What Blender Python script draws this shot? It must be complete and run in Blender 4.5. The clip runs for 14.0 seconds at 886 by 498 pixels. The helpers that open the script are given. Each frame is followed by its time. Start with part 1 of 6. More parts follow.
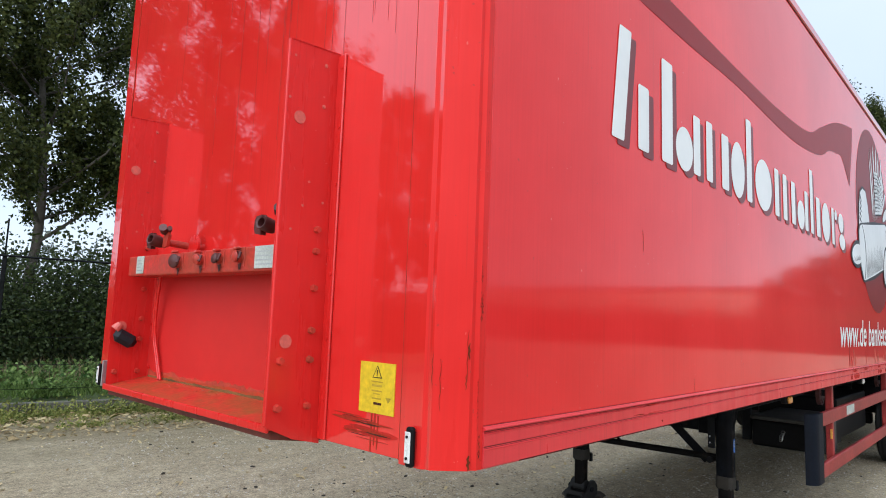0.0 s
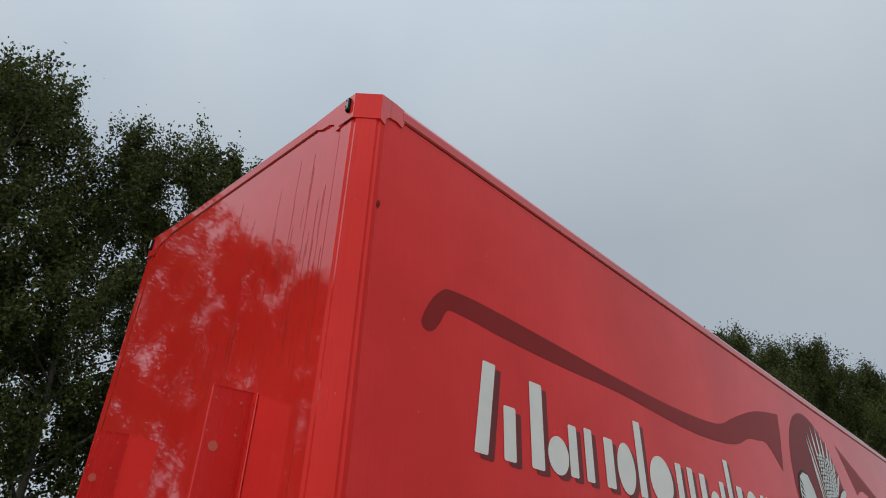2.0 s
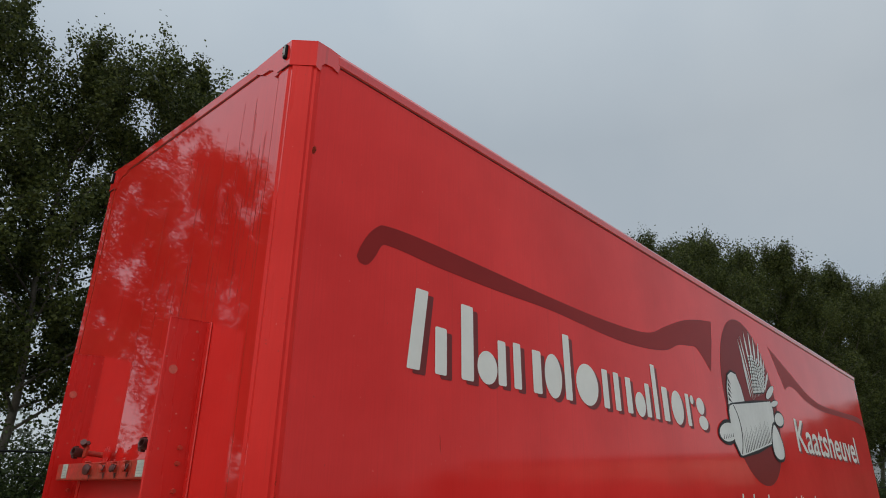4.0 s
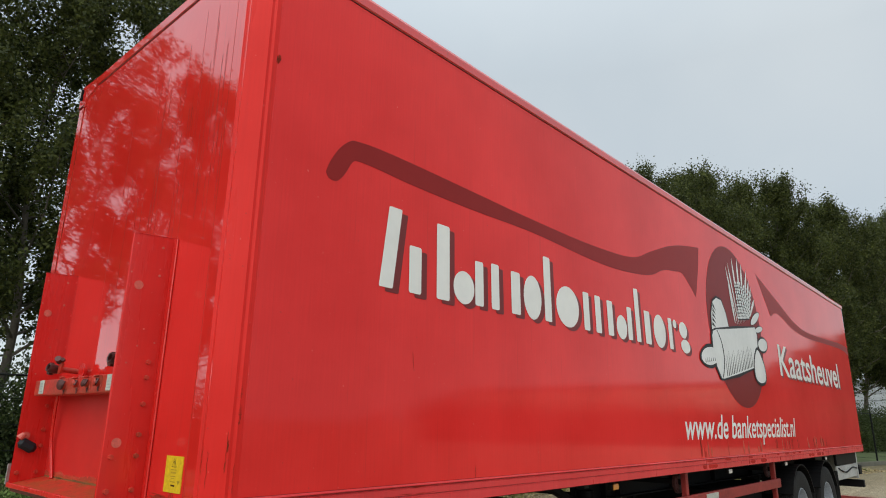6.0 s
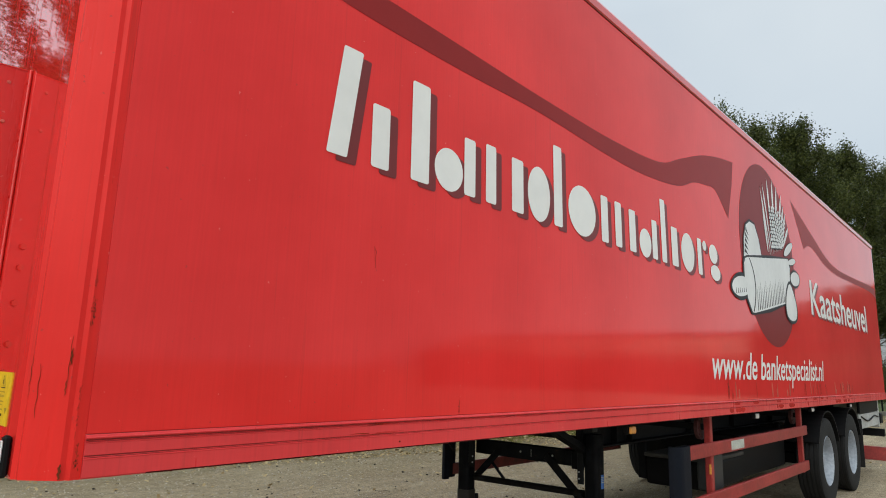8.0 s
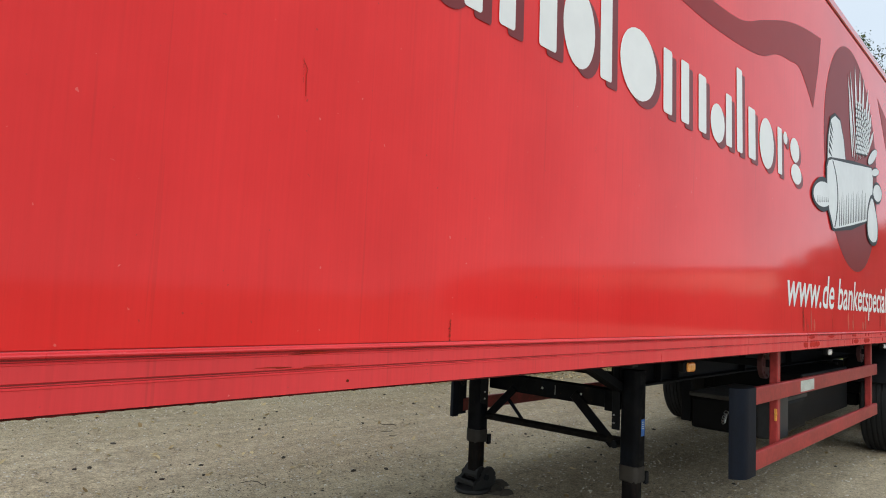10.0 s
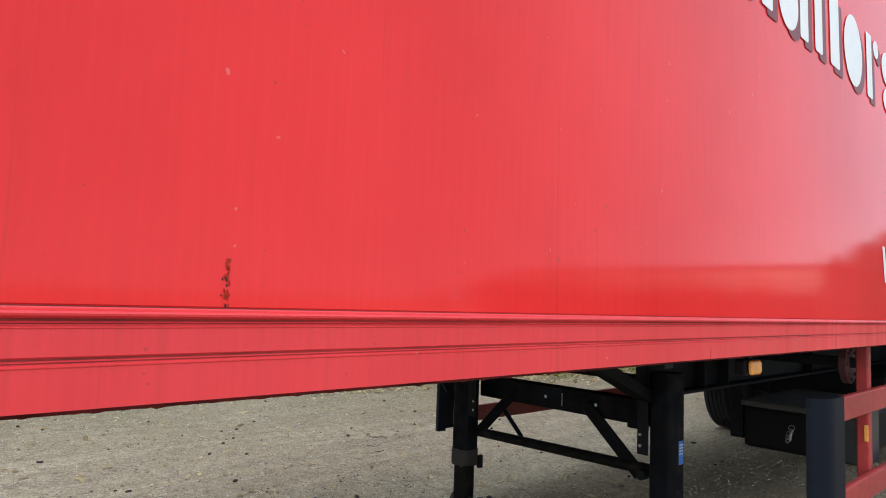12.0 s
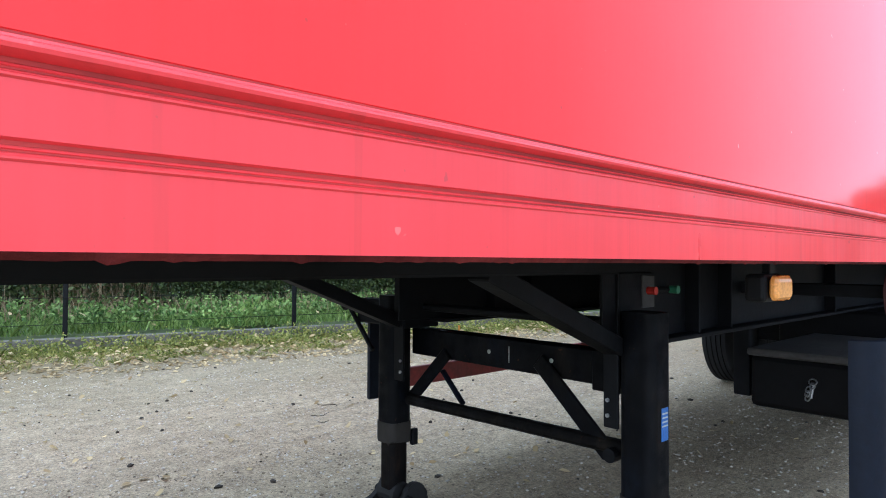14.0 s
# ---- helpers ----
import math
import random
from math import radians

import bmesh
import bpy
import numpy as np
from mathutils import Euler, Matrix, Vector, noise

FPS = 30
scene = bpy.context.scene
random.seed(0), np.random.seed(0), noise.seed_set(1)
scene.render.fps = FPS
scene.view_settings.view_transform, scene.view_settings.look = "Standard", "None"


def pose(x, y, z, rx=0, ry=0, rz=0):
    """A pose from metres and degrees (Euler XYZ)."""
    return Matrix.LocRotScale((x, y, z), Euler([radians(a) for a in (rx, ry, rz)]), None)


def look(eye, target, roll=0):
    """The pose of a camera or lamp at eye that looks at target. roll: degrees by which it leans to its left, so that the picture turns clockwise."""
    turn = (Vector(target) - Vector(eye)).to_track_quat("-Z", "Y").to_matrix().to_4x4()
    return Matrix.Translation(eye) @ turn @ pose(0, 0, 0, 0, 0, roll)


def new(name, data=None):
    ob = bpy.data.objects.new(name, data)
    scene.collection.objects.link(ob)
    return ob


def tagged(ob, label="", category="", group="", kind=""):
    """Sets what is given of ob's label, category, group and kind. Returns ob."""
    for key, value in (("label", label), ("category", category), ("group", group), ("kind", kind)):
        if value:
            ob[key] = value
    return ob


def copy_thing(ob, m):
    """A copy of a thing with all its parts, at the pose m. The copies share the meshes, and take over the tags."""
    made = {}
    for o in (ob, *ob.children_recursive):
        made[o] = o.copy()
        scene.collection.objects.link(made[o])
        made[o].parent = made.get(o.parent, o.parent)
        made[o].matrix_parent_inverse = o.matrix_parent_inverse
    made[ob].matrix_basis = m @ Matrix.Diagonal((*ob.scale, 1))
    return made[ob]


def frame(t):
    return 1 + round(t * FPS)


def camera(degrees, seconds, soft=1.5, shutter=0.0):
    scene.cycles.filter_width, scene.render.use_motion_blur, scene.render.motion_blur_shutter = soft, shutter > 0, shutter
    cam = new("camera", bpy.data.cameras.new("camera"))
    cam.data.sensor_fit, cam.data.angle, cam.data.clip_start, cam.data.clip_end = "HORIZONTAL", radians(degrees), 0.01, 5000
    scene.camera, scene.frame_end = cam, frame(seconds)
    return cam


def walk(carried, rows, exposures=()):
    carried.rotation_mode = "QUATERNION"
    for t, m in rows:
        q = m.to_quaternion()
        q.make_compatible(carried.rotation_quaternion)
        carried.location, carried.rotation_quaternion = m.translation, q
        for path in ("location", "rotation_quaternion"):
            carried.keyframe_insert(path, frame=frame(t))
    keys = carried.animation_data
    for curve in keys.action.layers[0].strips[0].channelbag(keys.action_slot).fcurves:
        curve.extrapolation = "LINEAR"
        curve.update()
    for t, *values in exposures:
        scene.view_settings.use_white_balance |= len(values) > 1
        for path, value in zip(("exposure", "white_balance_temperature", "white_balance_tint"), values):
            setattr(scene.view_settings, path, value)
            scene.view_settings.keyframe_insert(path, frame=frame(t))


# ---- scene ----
cam = camera(70.0, 14.0, soft=1.0)
PATH = [
    (0, (1.115, -1.276, 1.611), (-0.229, 0.19, 1.828), 2.2),
    (0.5, (1.369, -1.328, 1.666), (0.062, 0.062, 2.264), 2.5),
    (1, (1.612, -1.42, 1.66), (0.329, -0.157, 2.531), 3.6),
    (1.5, (1.808, -1.464, 1.676), (0.563, -0.251, 2.666), 3.5),
    (2, (1.974, -1.437, 1.672), (0.763, -0.192, 2.665), 2.3),
    (2.5, (2.144, -1.421, 1.684), (0.919, -0.126, 2.591), 1.7),
    (3, (2.283, -1.497, 1.674), (1.078, -0.169, 2.56), 0.8),
    (3.2, (2.316, -1.525, 1.696), (1.085, -0.178, 2.517), 0.8),
    (5.3, (2.486, -1.474, 1.653), (1.214, -0.075, 2.305), 0.8),
    (5.5, (2.488, -1.44, 1.654), (1.203, -0.034, 2.265), 0.8),
    (6, (2.451, -1.356, 1.63), (1.158, 0.076, 2.157), 0.8),
    (6.5, (2.251, -1.213, 1.587), (0.993, 0.268, 2.063), 0.9),
    (7, (2.07, -1.081, 1.579), (0.822, 0.418, 2.021), 0.8),
    (7.5, (1.954, -0.813, 1.527), (0.696, 0.691, 1.924), 0.9),
    (8, (1.889, -0.537, 1.522), (0.563, 0.914, 1.891), 1.7),
    (8.5, (1.77, -0.307, 1.489), (0.403, 1.108, 1.847), 1.3),
    (9, (1.571, -0.072, 1.515), (0.192, 1.336, 1.856), 3.3),
    (9.2, (1.521, 0.005, 1.51), (0.141, 1.427, 1.783), 3.5),
    (11.5, (0.835, 1.05, 1.322), (-0.582, 2.457, 1.431), 2.3),
    (12, (0.774, 1.323, 1.339), (-0.692, 2.674, 1.499), 2.1),
    (12.5, (0.682, 1.534, 1.276), (-0.736, 2.944, 1.234), 2.0),
    (13, (0.484, 1.738, 1.241), (-0.928, 3.144, 1.077), 5.3),
    (13.5, (0.418, 1.945, 1.238), (-0.994, 3.348, 1.043), 2.3),
    (14, (0.383, 2.222, 1.203), (-1.086, 3.579, 1.243), 0.3),
]
EXPOSURES = [(0, 1.12, 6000, 10), (0.5, 0.8, 6300, 10), (1, 0.34, 6400, 10), (1.5, 0.14, 6500, 9), (3, 0.10, 6550, 8), (5.5, 0.42, 6700, 7), (6, 0.64, 6750, 7), (6.5, 0.65, 6750, 7),
             (7.5, 0.74, 6700, 7), (9, 0.86, 6600, 7), (11.5, 1.2, 6100, 10), (12.5, 1.42, 5950, 11), (13, 1.72, 5650, 11), (14, 1.86, 5350, 11)]
walk(cam, [(t, look(eye, target, roll)) for t, eye, target, roll in PATH], EXPOSURES)

# ---- light: an overcast sky and a wide weak sun ----
SUN_ELEVATION, SUN_AZIMUTH = 37.0, 163.0
world = bpy.data.worlds.new("overcast")
scene.world = world
world.use_nodes = True
wn, wl = world.node_tree.nodes, world.node_tree.links
sky = wn.new("ShaderNodeTexSky")
sky.sky_type, sky.sun_disc = "NISHITA", False
sky.sun_elevation, sky.sun_rotation = radians(SUN_ELEVATION), radians(SUN_AZIMUTH)
wcoord = wn.new("ShaderNodeTexCoord")
wcloud = wn.new("ShaderNodeTexNoise")
wcloud.inputs["Scale"].default_value, wcloud.inputs["Detail"].default_value = 1.6, 5.0
wramp = wn.new("ShaderNodeValToRGB")
wramp.color_ramp.elements[0].position, wramp.color_ramp.elements[0].color = 0.3, (7.6, 8.7, 9.9, 1)
wramp.color_ramp.elements[1].position, wramp.color_ramp.elements[1].color = 0.7, (9.6, 10.4, 11.2, 1)
wmix = wn.new("ShaderNodeMix")
wmix.data_type, wmix.inputs[0].default_value = "RGBA", 0.85
wsep = wn.new("ShaderNodeSeparateXYZ")
wl.new(wcoord.outputs["Generated"], wsep.inputs["Vector"])
whor = wn.new("ShaderNodeValToRGB")
for e, (p, v) in zip([whor.color_ramp.elements[0], whor.color_ramp.elements[1]] + [whor.color_ramp.elements.new(0.5) for _ in range(3)], ((0.0, 0.62), (1.0, 0.56), (0.055, 0.57), (0.15, 0.495), (0.5, 0.545))):
    e.position, e.color = p, (v, v, v, 1)
wl.new(wsep.outputs["Z"], whor.inputs["Fac"])
wgain = wn.new("ShaderNodeVectorMath")
wgain.operation = "SCALE"
wsun = wn.new("ShaderNodeVectorMath")
wsun.operation, wsun.inputs[1].default_value = "DOT_PRODUCT", (0.30, -0.95, 0.0)
wside = wn.new("ShaderNodeMapRange")
for socket, v in zip(("From Min", "From Max", "To Min", "To Max"), (-1.0, 1.0, 0.79, 1.28)):
    wside.inputs[socket].default_value = v
wboth = wn.new("ShaderNodeMath")
wboth.operation = "MULTIPLY"
wl.new(wcoord.outputs["Generated"], wcloud.inputs["Vector"])
wl.new(wcloud.outputs["Fac"], wramp.inputs["Fac"])
wl.new(sky.outputs["Color"], wmix.inputs[6])
wl.new(wramp.outputs["Color"], wgain.inputs[0])
wl.new(wcoord.outputs["Generated"], wsun.inputs[0])
wl.new(wsun.outputs["Value"], wside.inputs["Value"])
wl.new(whor.outputs["Color"], wboth.inputs[0])
wl.new(wside.outputs["Result"], wboth.inputs[1])
wl.new(wboth.outputs["Value"], wgain.inputs["Scale"])
wl.new(wgain.outputs["Vector"], wmix.inputs[7])
wl.new(wmix.outputs[2], wn["Background"].inputs["Color"])
wn["Background"].inputs["Strength"].default_value = 0.102
sun = new("sun", bpy.data.lights.new("sun", "SUN"))
sun.data.energy, sun.data.angle, sun.data.color = 0.85, radians(75), (1.0, 0.97, 0.93)
sun.matrix_world = look((0, 0, 30), (-0.23, 0.74, 30 - 0.60))

# ---- materials ----
def material(name, base, rough=0.6, metal=0.0, spec=0.5):
    """A node material; returns it with its nodes, links and shader."""
    m = bpy.data.materials.new(name)
    m.use_nodes = True
    n, l = m.node_tree.nodes, m.node_tree.links
    b = n["Principled BSDF"]
    b.inputs["Base Color"].default_value = (*base, 1)
    b.inputs["Roughness"].default_value, b.inputs["Metallic"].default_value = rough, metal
    b.inputs["Specular IOR Level"].default_value = spec
    return m, n, l, b


def noise_node(n, l, scale, detail=4.0, stretch=(1, 1, 1), rough=0.55, space="Object"):
    c = n.new("ShaderNodeTexCoord")
    mp = n.new("ShaderNodeMapping")
    mp.inputs["Scale"].default_value = stretch
    t = n.new("ShaderNodeTexNoise")
    t.inputs["Scale"].default_value, t.inputs["Detail"].default_value, t.inputs["Roughness"].default_value = scale, detail, rough
    l.new(c.outputs[space], mp.inputs["Vector"])
    l.new(mp.outputs["Vector"], t.inputs["Vector"])
    return t.outputs["Fac"]


def ramp(n, l, fac, stops):
    r = n.new("ShaderNodeValToRGB")
    els = r.color_ramp.elements
    while len(els) < len(stops):
        els.new(0.5)
    for e, (p, c) in zip(els, stops):
        e.position, e.color = p, (*c, 1) if len(c) == 3 else c
    l.new(fac, r.inputs["Fac"])
    return r.outputs["Color"]


def mix(n, l, fac, a, b, mode="MIX"):
    m = n.new("ShaderNodeMix")
    m.data_type, m.blend_type = "RGBA", mode
    for sock, v in ((m.inputs[0], fac), (m.inputs[6], a), (m.inputs[7], b)):
        if isinstance(v, (int, float)):
            sock.default_value = v
        elif isinstance(v, tuple):
            sock.default_value = (*v, 1)
        else:
            l.new(v, sock)
    return m.outputs[2]


def bump(n, l, b, height, strength, distance=0.01):
    bp = n.new("ShaderNodeBump")
    bp.inputs["Strength"].default_value, bp.inputs["Distance"].default_value = strength, distance
    l.new(height, bp.inputs["Height"])
    l.new(bp.outputs["Normal"], b.inputs["Normal"])


def grey(v):
    return (v, v, v)


def paint(name, base, rough, streak=0.35, dirt=(0.10, 0.03, 0.02), spec=0.5, grain=0.03, wave=0.0):
    """Old glossy paint: faded clouds, rain streaks, specks of dirt, uneven gloss."""
    m, n, l, b = material(name, base, rough, spec=spec)
    faded = tuple(min(1, c * 1.07 + 0.008) for c in base)
    dark = tuple(c * 0.92 for c in base)
    clouds = ramp(n, l, noise_node(n, l, 0.9, 5), [(0.35, dark), (0.65, faded)])
    runs = ramp(n, l, noise_node(n, l, 5.0, 6, (6, 6, 0.22), 0.65), [(0.56, grey(0)), (0.78, grey(1))])
    specks = ramp(n, l, noise_node(n, l, 55.0, 2), [(0.735, grey(0)), (0.76, grey(1))])
    lines = ramp(n, l, noise_node(n, l, 9.0, 3, (3.2, 3.2, 0.06), 0.6), [(0.645, grey(0)), (0.675, grey(1))])
    brushed = ramp(n, l, noise_node(n, l, 30.0, 4, (3, 3, 0.1), 0.6), [(0.3, grey(1 - grain)), (0.7, grey(1 + grain))])
    clouds = mix(n, l, 1.0, clouds, brushed, "MULTIPLY")
    c1 = mix(n, l, mix(n, l, 1.0, runs, grey(streak), "MULTIPLY"), clouds, dirt)
    c1 = mix(n, l, mix(n, l, 1.0, lines, grey(streak * 1.3), "MULTIPLY"), c1, (0.16, 0.03, 0.02))
    chips = ramp(n, l, noise_node(n, l, 41.0, 2), [(0.745, grey(0)), (0.765, grey(1))])
    c1 = mix(n, l, mix(n, l, 1.0, chips, grey(0.35), "MULTIPLY"), c1, (0.75, 0.30, 0.26))
    l.new(mix(n, l, mix(n, l, 1.0, specks, grey(0.38), "MULTIPLY"), c1, (0.12, 0.05, 0.04)), b.inputs["Base Color"])
    gloss = ramp(n, l, noise_node(n, l, 3.0, 6, (4, 4, 0.35)), [(0.3, grey(rough * 0.8)), (0.75, grey(rough * 1.5))])
    l.new(gloss, b.inputs["Roughness"])
    h = noise_node(n, l, 1.7, 2)
    if wave:
        h = mix(n, l, wave, h, noise_node(n, l, 3.0, 4, (1, 1, 5.0)))
    bump(n, l, b, h, 0.05 + 0.26 * wave, 0.01)
    return m


def plain(name, base, rough=0.6, metal=0.0, scale=12.0, vary=0.35, relief=0.15, spec=0.5):
    """A worn surface with variation at two scales and fine relief."""
    m, n, l, b = material(name, base, rough, metal, spec)
    lo, hi = tuple(c * (1 - vary) for c in base), tuple(min(1, c * (1 + vary)) for c in base)
    big = ramp(n, l, noise_node(n, l, scale * 0.2, 4), [(0.3, lo), (0.7, hi)])
    fine = ramp(n, l, noise_node(n, l, scale * 3, 5), [(0.25, grey(0.75 if relief else 0.95)), (0.75, grey(1.2 if relief else 1.03))])
    l.new(mix(n, l, 1.0, big, fine, "MULTIPLY"), b.inputs["Base Color"])
    if relief:
        bump(n, l, b, noise_node(n, l, scale * 4, 4), relief, 0.004)
    return m


RED = (0.66, 0.020, 0.016)
M_RED = paint("red_gloss_paint", RED, 0.025, 0.20, spec=0.85, wave=0.22)
M_RED.node_tree.nodes["Principled BSDF"].inputs["Coat Weight"].default_value = 0.55
M_RED.node_tree.nodes["Principled BSDF"].inputs["Coat Roughness"].default_value = 0.02
M_POST = paint("red_post_paint", RED, 0.30, 0.12, spec=0.13)
M_FADED = plain("faded_red_paint", (0.60, 0.13, 0.10), 0.5, scale=20, vary=0.15)
M_JOINT = plain("brown_joint_line", (0.34, 0.035, 0.02), 0.9, scale=20, spec=0.1)
M_RUST = plain("dark_rust", (0.13, 0.026, 0.010), 0.95, scale=40, vary=0.5, spec=0.1)
M_SCRAPE = plain("brown_scrape", (0.26, 0.026, 0.012), 0.9, scale=25, vary=0.5, spec=0.1)
M_SMEAR = plain("thin_brown_smear", (0.42, 0.022, 0.014), 0.8, scale=30, vary=0.3, spec=0.15)
M_STREAK = plain("rain_streak_dirt", (0.30, 0.040, 0.034), 0.7, scale=30, vary=0.4, spec=0.3)
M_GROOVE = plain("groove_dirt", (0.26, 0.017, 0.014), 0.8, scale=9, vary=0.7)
M_STKINK = plain("faded_sticker_ink", (0.40, 0.27, 0.02), 0.6, scale=30)
M_COUPLING = plain("grimy_coupling", (0.07, 0.014, 0.012), 0.5, scale=25, vary=0.6)
M_RAIL = paint("dusty_red_rail_paint", (0.65, 0.034, 0.038), 0.32, 0.12, spec=0.4, grain=0.05)
M_SIDE = paint("red_side_paint", (0.715, 0.0265, 0.0245), 0.065, 0.08, spec=0.22, grain=0.032)
M_SIDE.node_tree.nodes["Principled BSDF"].inputs["Sheen Weight"].default_value = 0.05
M_SIDE.node_tree.nodes["Principled BSDF"].inputs["Sheen Tint"].default_value = (1.0, 0.93, 0.92, 1)
M_SIDE.node_tree.nodes["Principled BSDF"].inputs["Sheen Roughness"].default_value = 0.35
M_BRACKET = paint("red_bracket_paint", (0.60, 0.012, 0.009), 0.26, 0.05)


def grubby(name, base, dirt):
    """Painted steel with brown and green grime in patches."""
    m, n, l, b = material(name, base, 0.45)
    patch = ramp(n, l, noise_node(n, l, 7.0, 6, rough=0.7), [(0.38, grey(0)), (0.66, grey(0.8))])
    fine = ramp(n, l, noise_node(n, l, 60.0, 4), [(0.3, grey(0.8)), (0.7, grey(1.15))])
    l.new(mix(n, l, 1.0, mix(n, l, patch, base, dirt), fine, "MULTIPLY"), b.inputs["Base Color"])
    bump(n, l, b, noise_node(n, l, 40.0, 4), 0.2, 0.003)
    return m


M_GRUBBY = grubby("grimy_red_paint", (0.54, 0.03, 0.02), (0.24, 0.055, 0.025))
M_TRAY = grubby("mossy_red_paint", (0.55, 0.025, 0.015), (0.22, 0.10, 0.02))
M_APRON = plain("dark_underside_paint", (0.10, 0.022, 0.014), 0.8, scale=14, vary=0.5)
M_RECESS = plain("recess_red_paint", (0.58, 0.020, 0.017), 0.4, scale=4, vary=0.12, relief=0.0)
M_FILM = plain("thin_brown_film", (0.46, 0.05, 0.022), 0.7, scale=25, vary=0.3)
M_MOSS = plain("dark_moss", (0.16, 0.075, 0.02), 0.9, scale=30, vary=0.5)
M_GUARD = plain("dull_red_paint", (0.29, 0.029, 0.026), 0.45, spec=0.3, scale=9)
# the far guard's copy of the red, darkened for the shade under the trailer
M_GUARDSHADE = grubby("shaded_far_guard_paint", (0.25, 0.026, 0.022), (0.07, 0.020, 0.014))
M_RAMP = plain("red_ramp_paint", (0.28, 0.03, 0.025), 0.5)
M_SHADOWRED = plain("dark_red_print", (0.17, 0.018, 0.018), 0.38, spec=0.3, scale=3, vary=0.1, relief=0.0)
M_SWOOSH = plain("swoosh_red_print", (0.265, 0.017, 0.016), 0.4, spec=0.12, scale=2, vary=0.1, relief=0.0)
M_OVAL = plain("oval_red_print", (0.215, 0.016, 0.016), 0.4, spec=0.12, scale=2, vary=0.1, relief=0.0)
M_WHITE = plain("white_print", (0.75, 0.745, 0.715), 0.4, scale=3, vary=0.04, relief=0.0)
M_INK = plain("black_print", (0.012, 0.013, 0.016), 0.45, spec=0.2, relief=0.0)
M_PALE = plain("pale_grey_print", (0.68, 0.69, 0.675), 0.4, scale=6, vary=0.1, relief=0.0)
M_YELLOW = plain("yellow_sticker", (0.66, 0.45, 0.014), 0.45, scale=20, vary=0.12, relief=0.02)
M_STICKER = plain("white_sticker", (0.44, 0.46, 0.41), 0.5, scale=40, vary=0.2)
M_BLUE = plain("blue_sticker", (0.03, 0.13, 0.42), 0.45, scale=40, vary=0.2)
M_COLLAR = plain("muddy_grey_steel", (0.026, 0.0205, 0.0145), 0.75, scale=12, vary=0.6, relief=0.4)
M_FOOT = plain("dusty_black_steel", (0.0085, 0.0076, 0.0064), 0.7, scale=12, vary=0.5, relief=0.4)
M_BLACK = plain("black_chassis_paint", (0.0042, 0.0046, 0.0056), 0.6, spec=0.15, scale=8, vary=0.75, relief=0.3)
M_CONTROL = plain("grey_black_plastic", (0.020, 0.022, 0.025), 0.5, scale=10, vary=0.3)
M_FLANGE = plain("dark_maroon_steel", (0.045, 0.010, 0.009), 0.7, scale=14, vary=0.5)
M_BOX = plain("black_plastic", (0.0045, 0.0045, 0.005), 0.55, spec=0.13, scale=10, vary=0.3, relief=0.2)
M_PROFILE = plain("blue_black_plastic", (0.0040, 0.0062, 0.012), 0.55, spec=0.13, scale=14, vary=0.25, relief=0.25)
M_RUBBER = plain("tyre_rubber", (0.012, 0.012, 0.012), 0.8, spec=0.25, scale=15, vary=0.3, relief=0.4)
M_RIM = plain("silver_rim_paint", (0.27, 0.30, 0.34), 0.55, 0.0, scale=10, vary=0.25)
M_STEEL = plain("dull_steel", (0.38, 0.39, 0.40), 0.4, 0.8, scale=20, vary=0.3)
M_DIRT = plain("dark_dirt", (0.06, 0.022, 0.014), 0.9, scale=20, vary=0.4, spec=0.1)
M_SEAL = plain("dark_joint_sealant", (0.13, 0.014, 0.012), 0.7, scale=20)
M_AMBER = plain("amber_lens", (0.70, 0.30, 0.06), 0.2, scale=60, vary=0.1, relief=0.1)
M_CLEAR = plain("clear_lens", (0.62, 0.62, 0.6), 0.15, scale=60, vary=0.1)
M_REDLENS = plain("red_lens", (0.45, 0.03, 0.02), 0.2, scale=60, vary=0.1)
M_GREEN = plain("green_plastic", (0.05, 0.22, 0.12), 0.35, scale=60, vary=0.1)
M_REARGREY = plain("grey_tail_panel", (0.35, 0.36, 0.35), 0.5, scale=8)
M_DUST = plain("dusty_black_plastic", (0.05, 0.047, 0.043), 0.8, scale=14, vary=0.4)
M_KERB = plain("kerb_concrete", (0.115, 0.110, 0.086), 0.9, scale=6, vary=0.3, relief=0.5)
M_FENCE = plain("black_fence_paint", (0.006, 0.007, 0.007), 0.7, scale=20, spec=0.15)
M_BARK = plain("poplar_bark", (0.10, 0.088, 0.07), 0.95, scale=5, vary=0.4, relief=0.8)
M_CLAD = plain("pale_cladding", (0.42, 0.44, 0.46), 0.6, scale=1, vary=0.1)
M_TAN = plain("tan_cladding", (0.50, 0.41, 0.31), 0.7, scale=1, vary=0.12)
M_CLADROOF = plain("grey_roof", (0.2, 0.21, 0.22), 0.7, scale=1, vary=0.2)


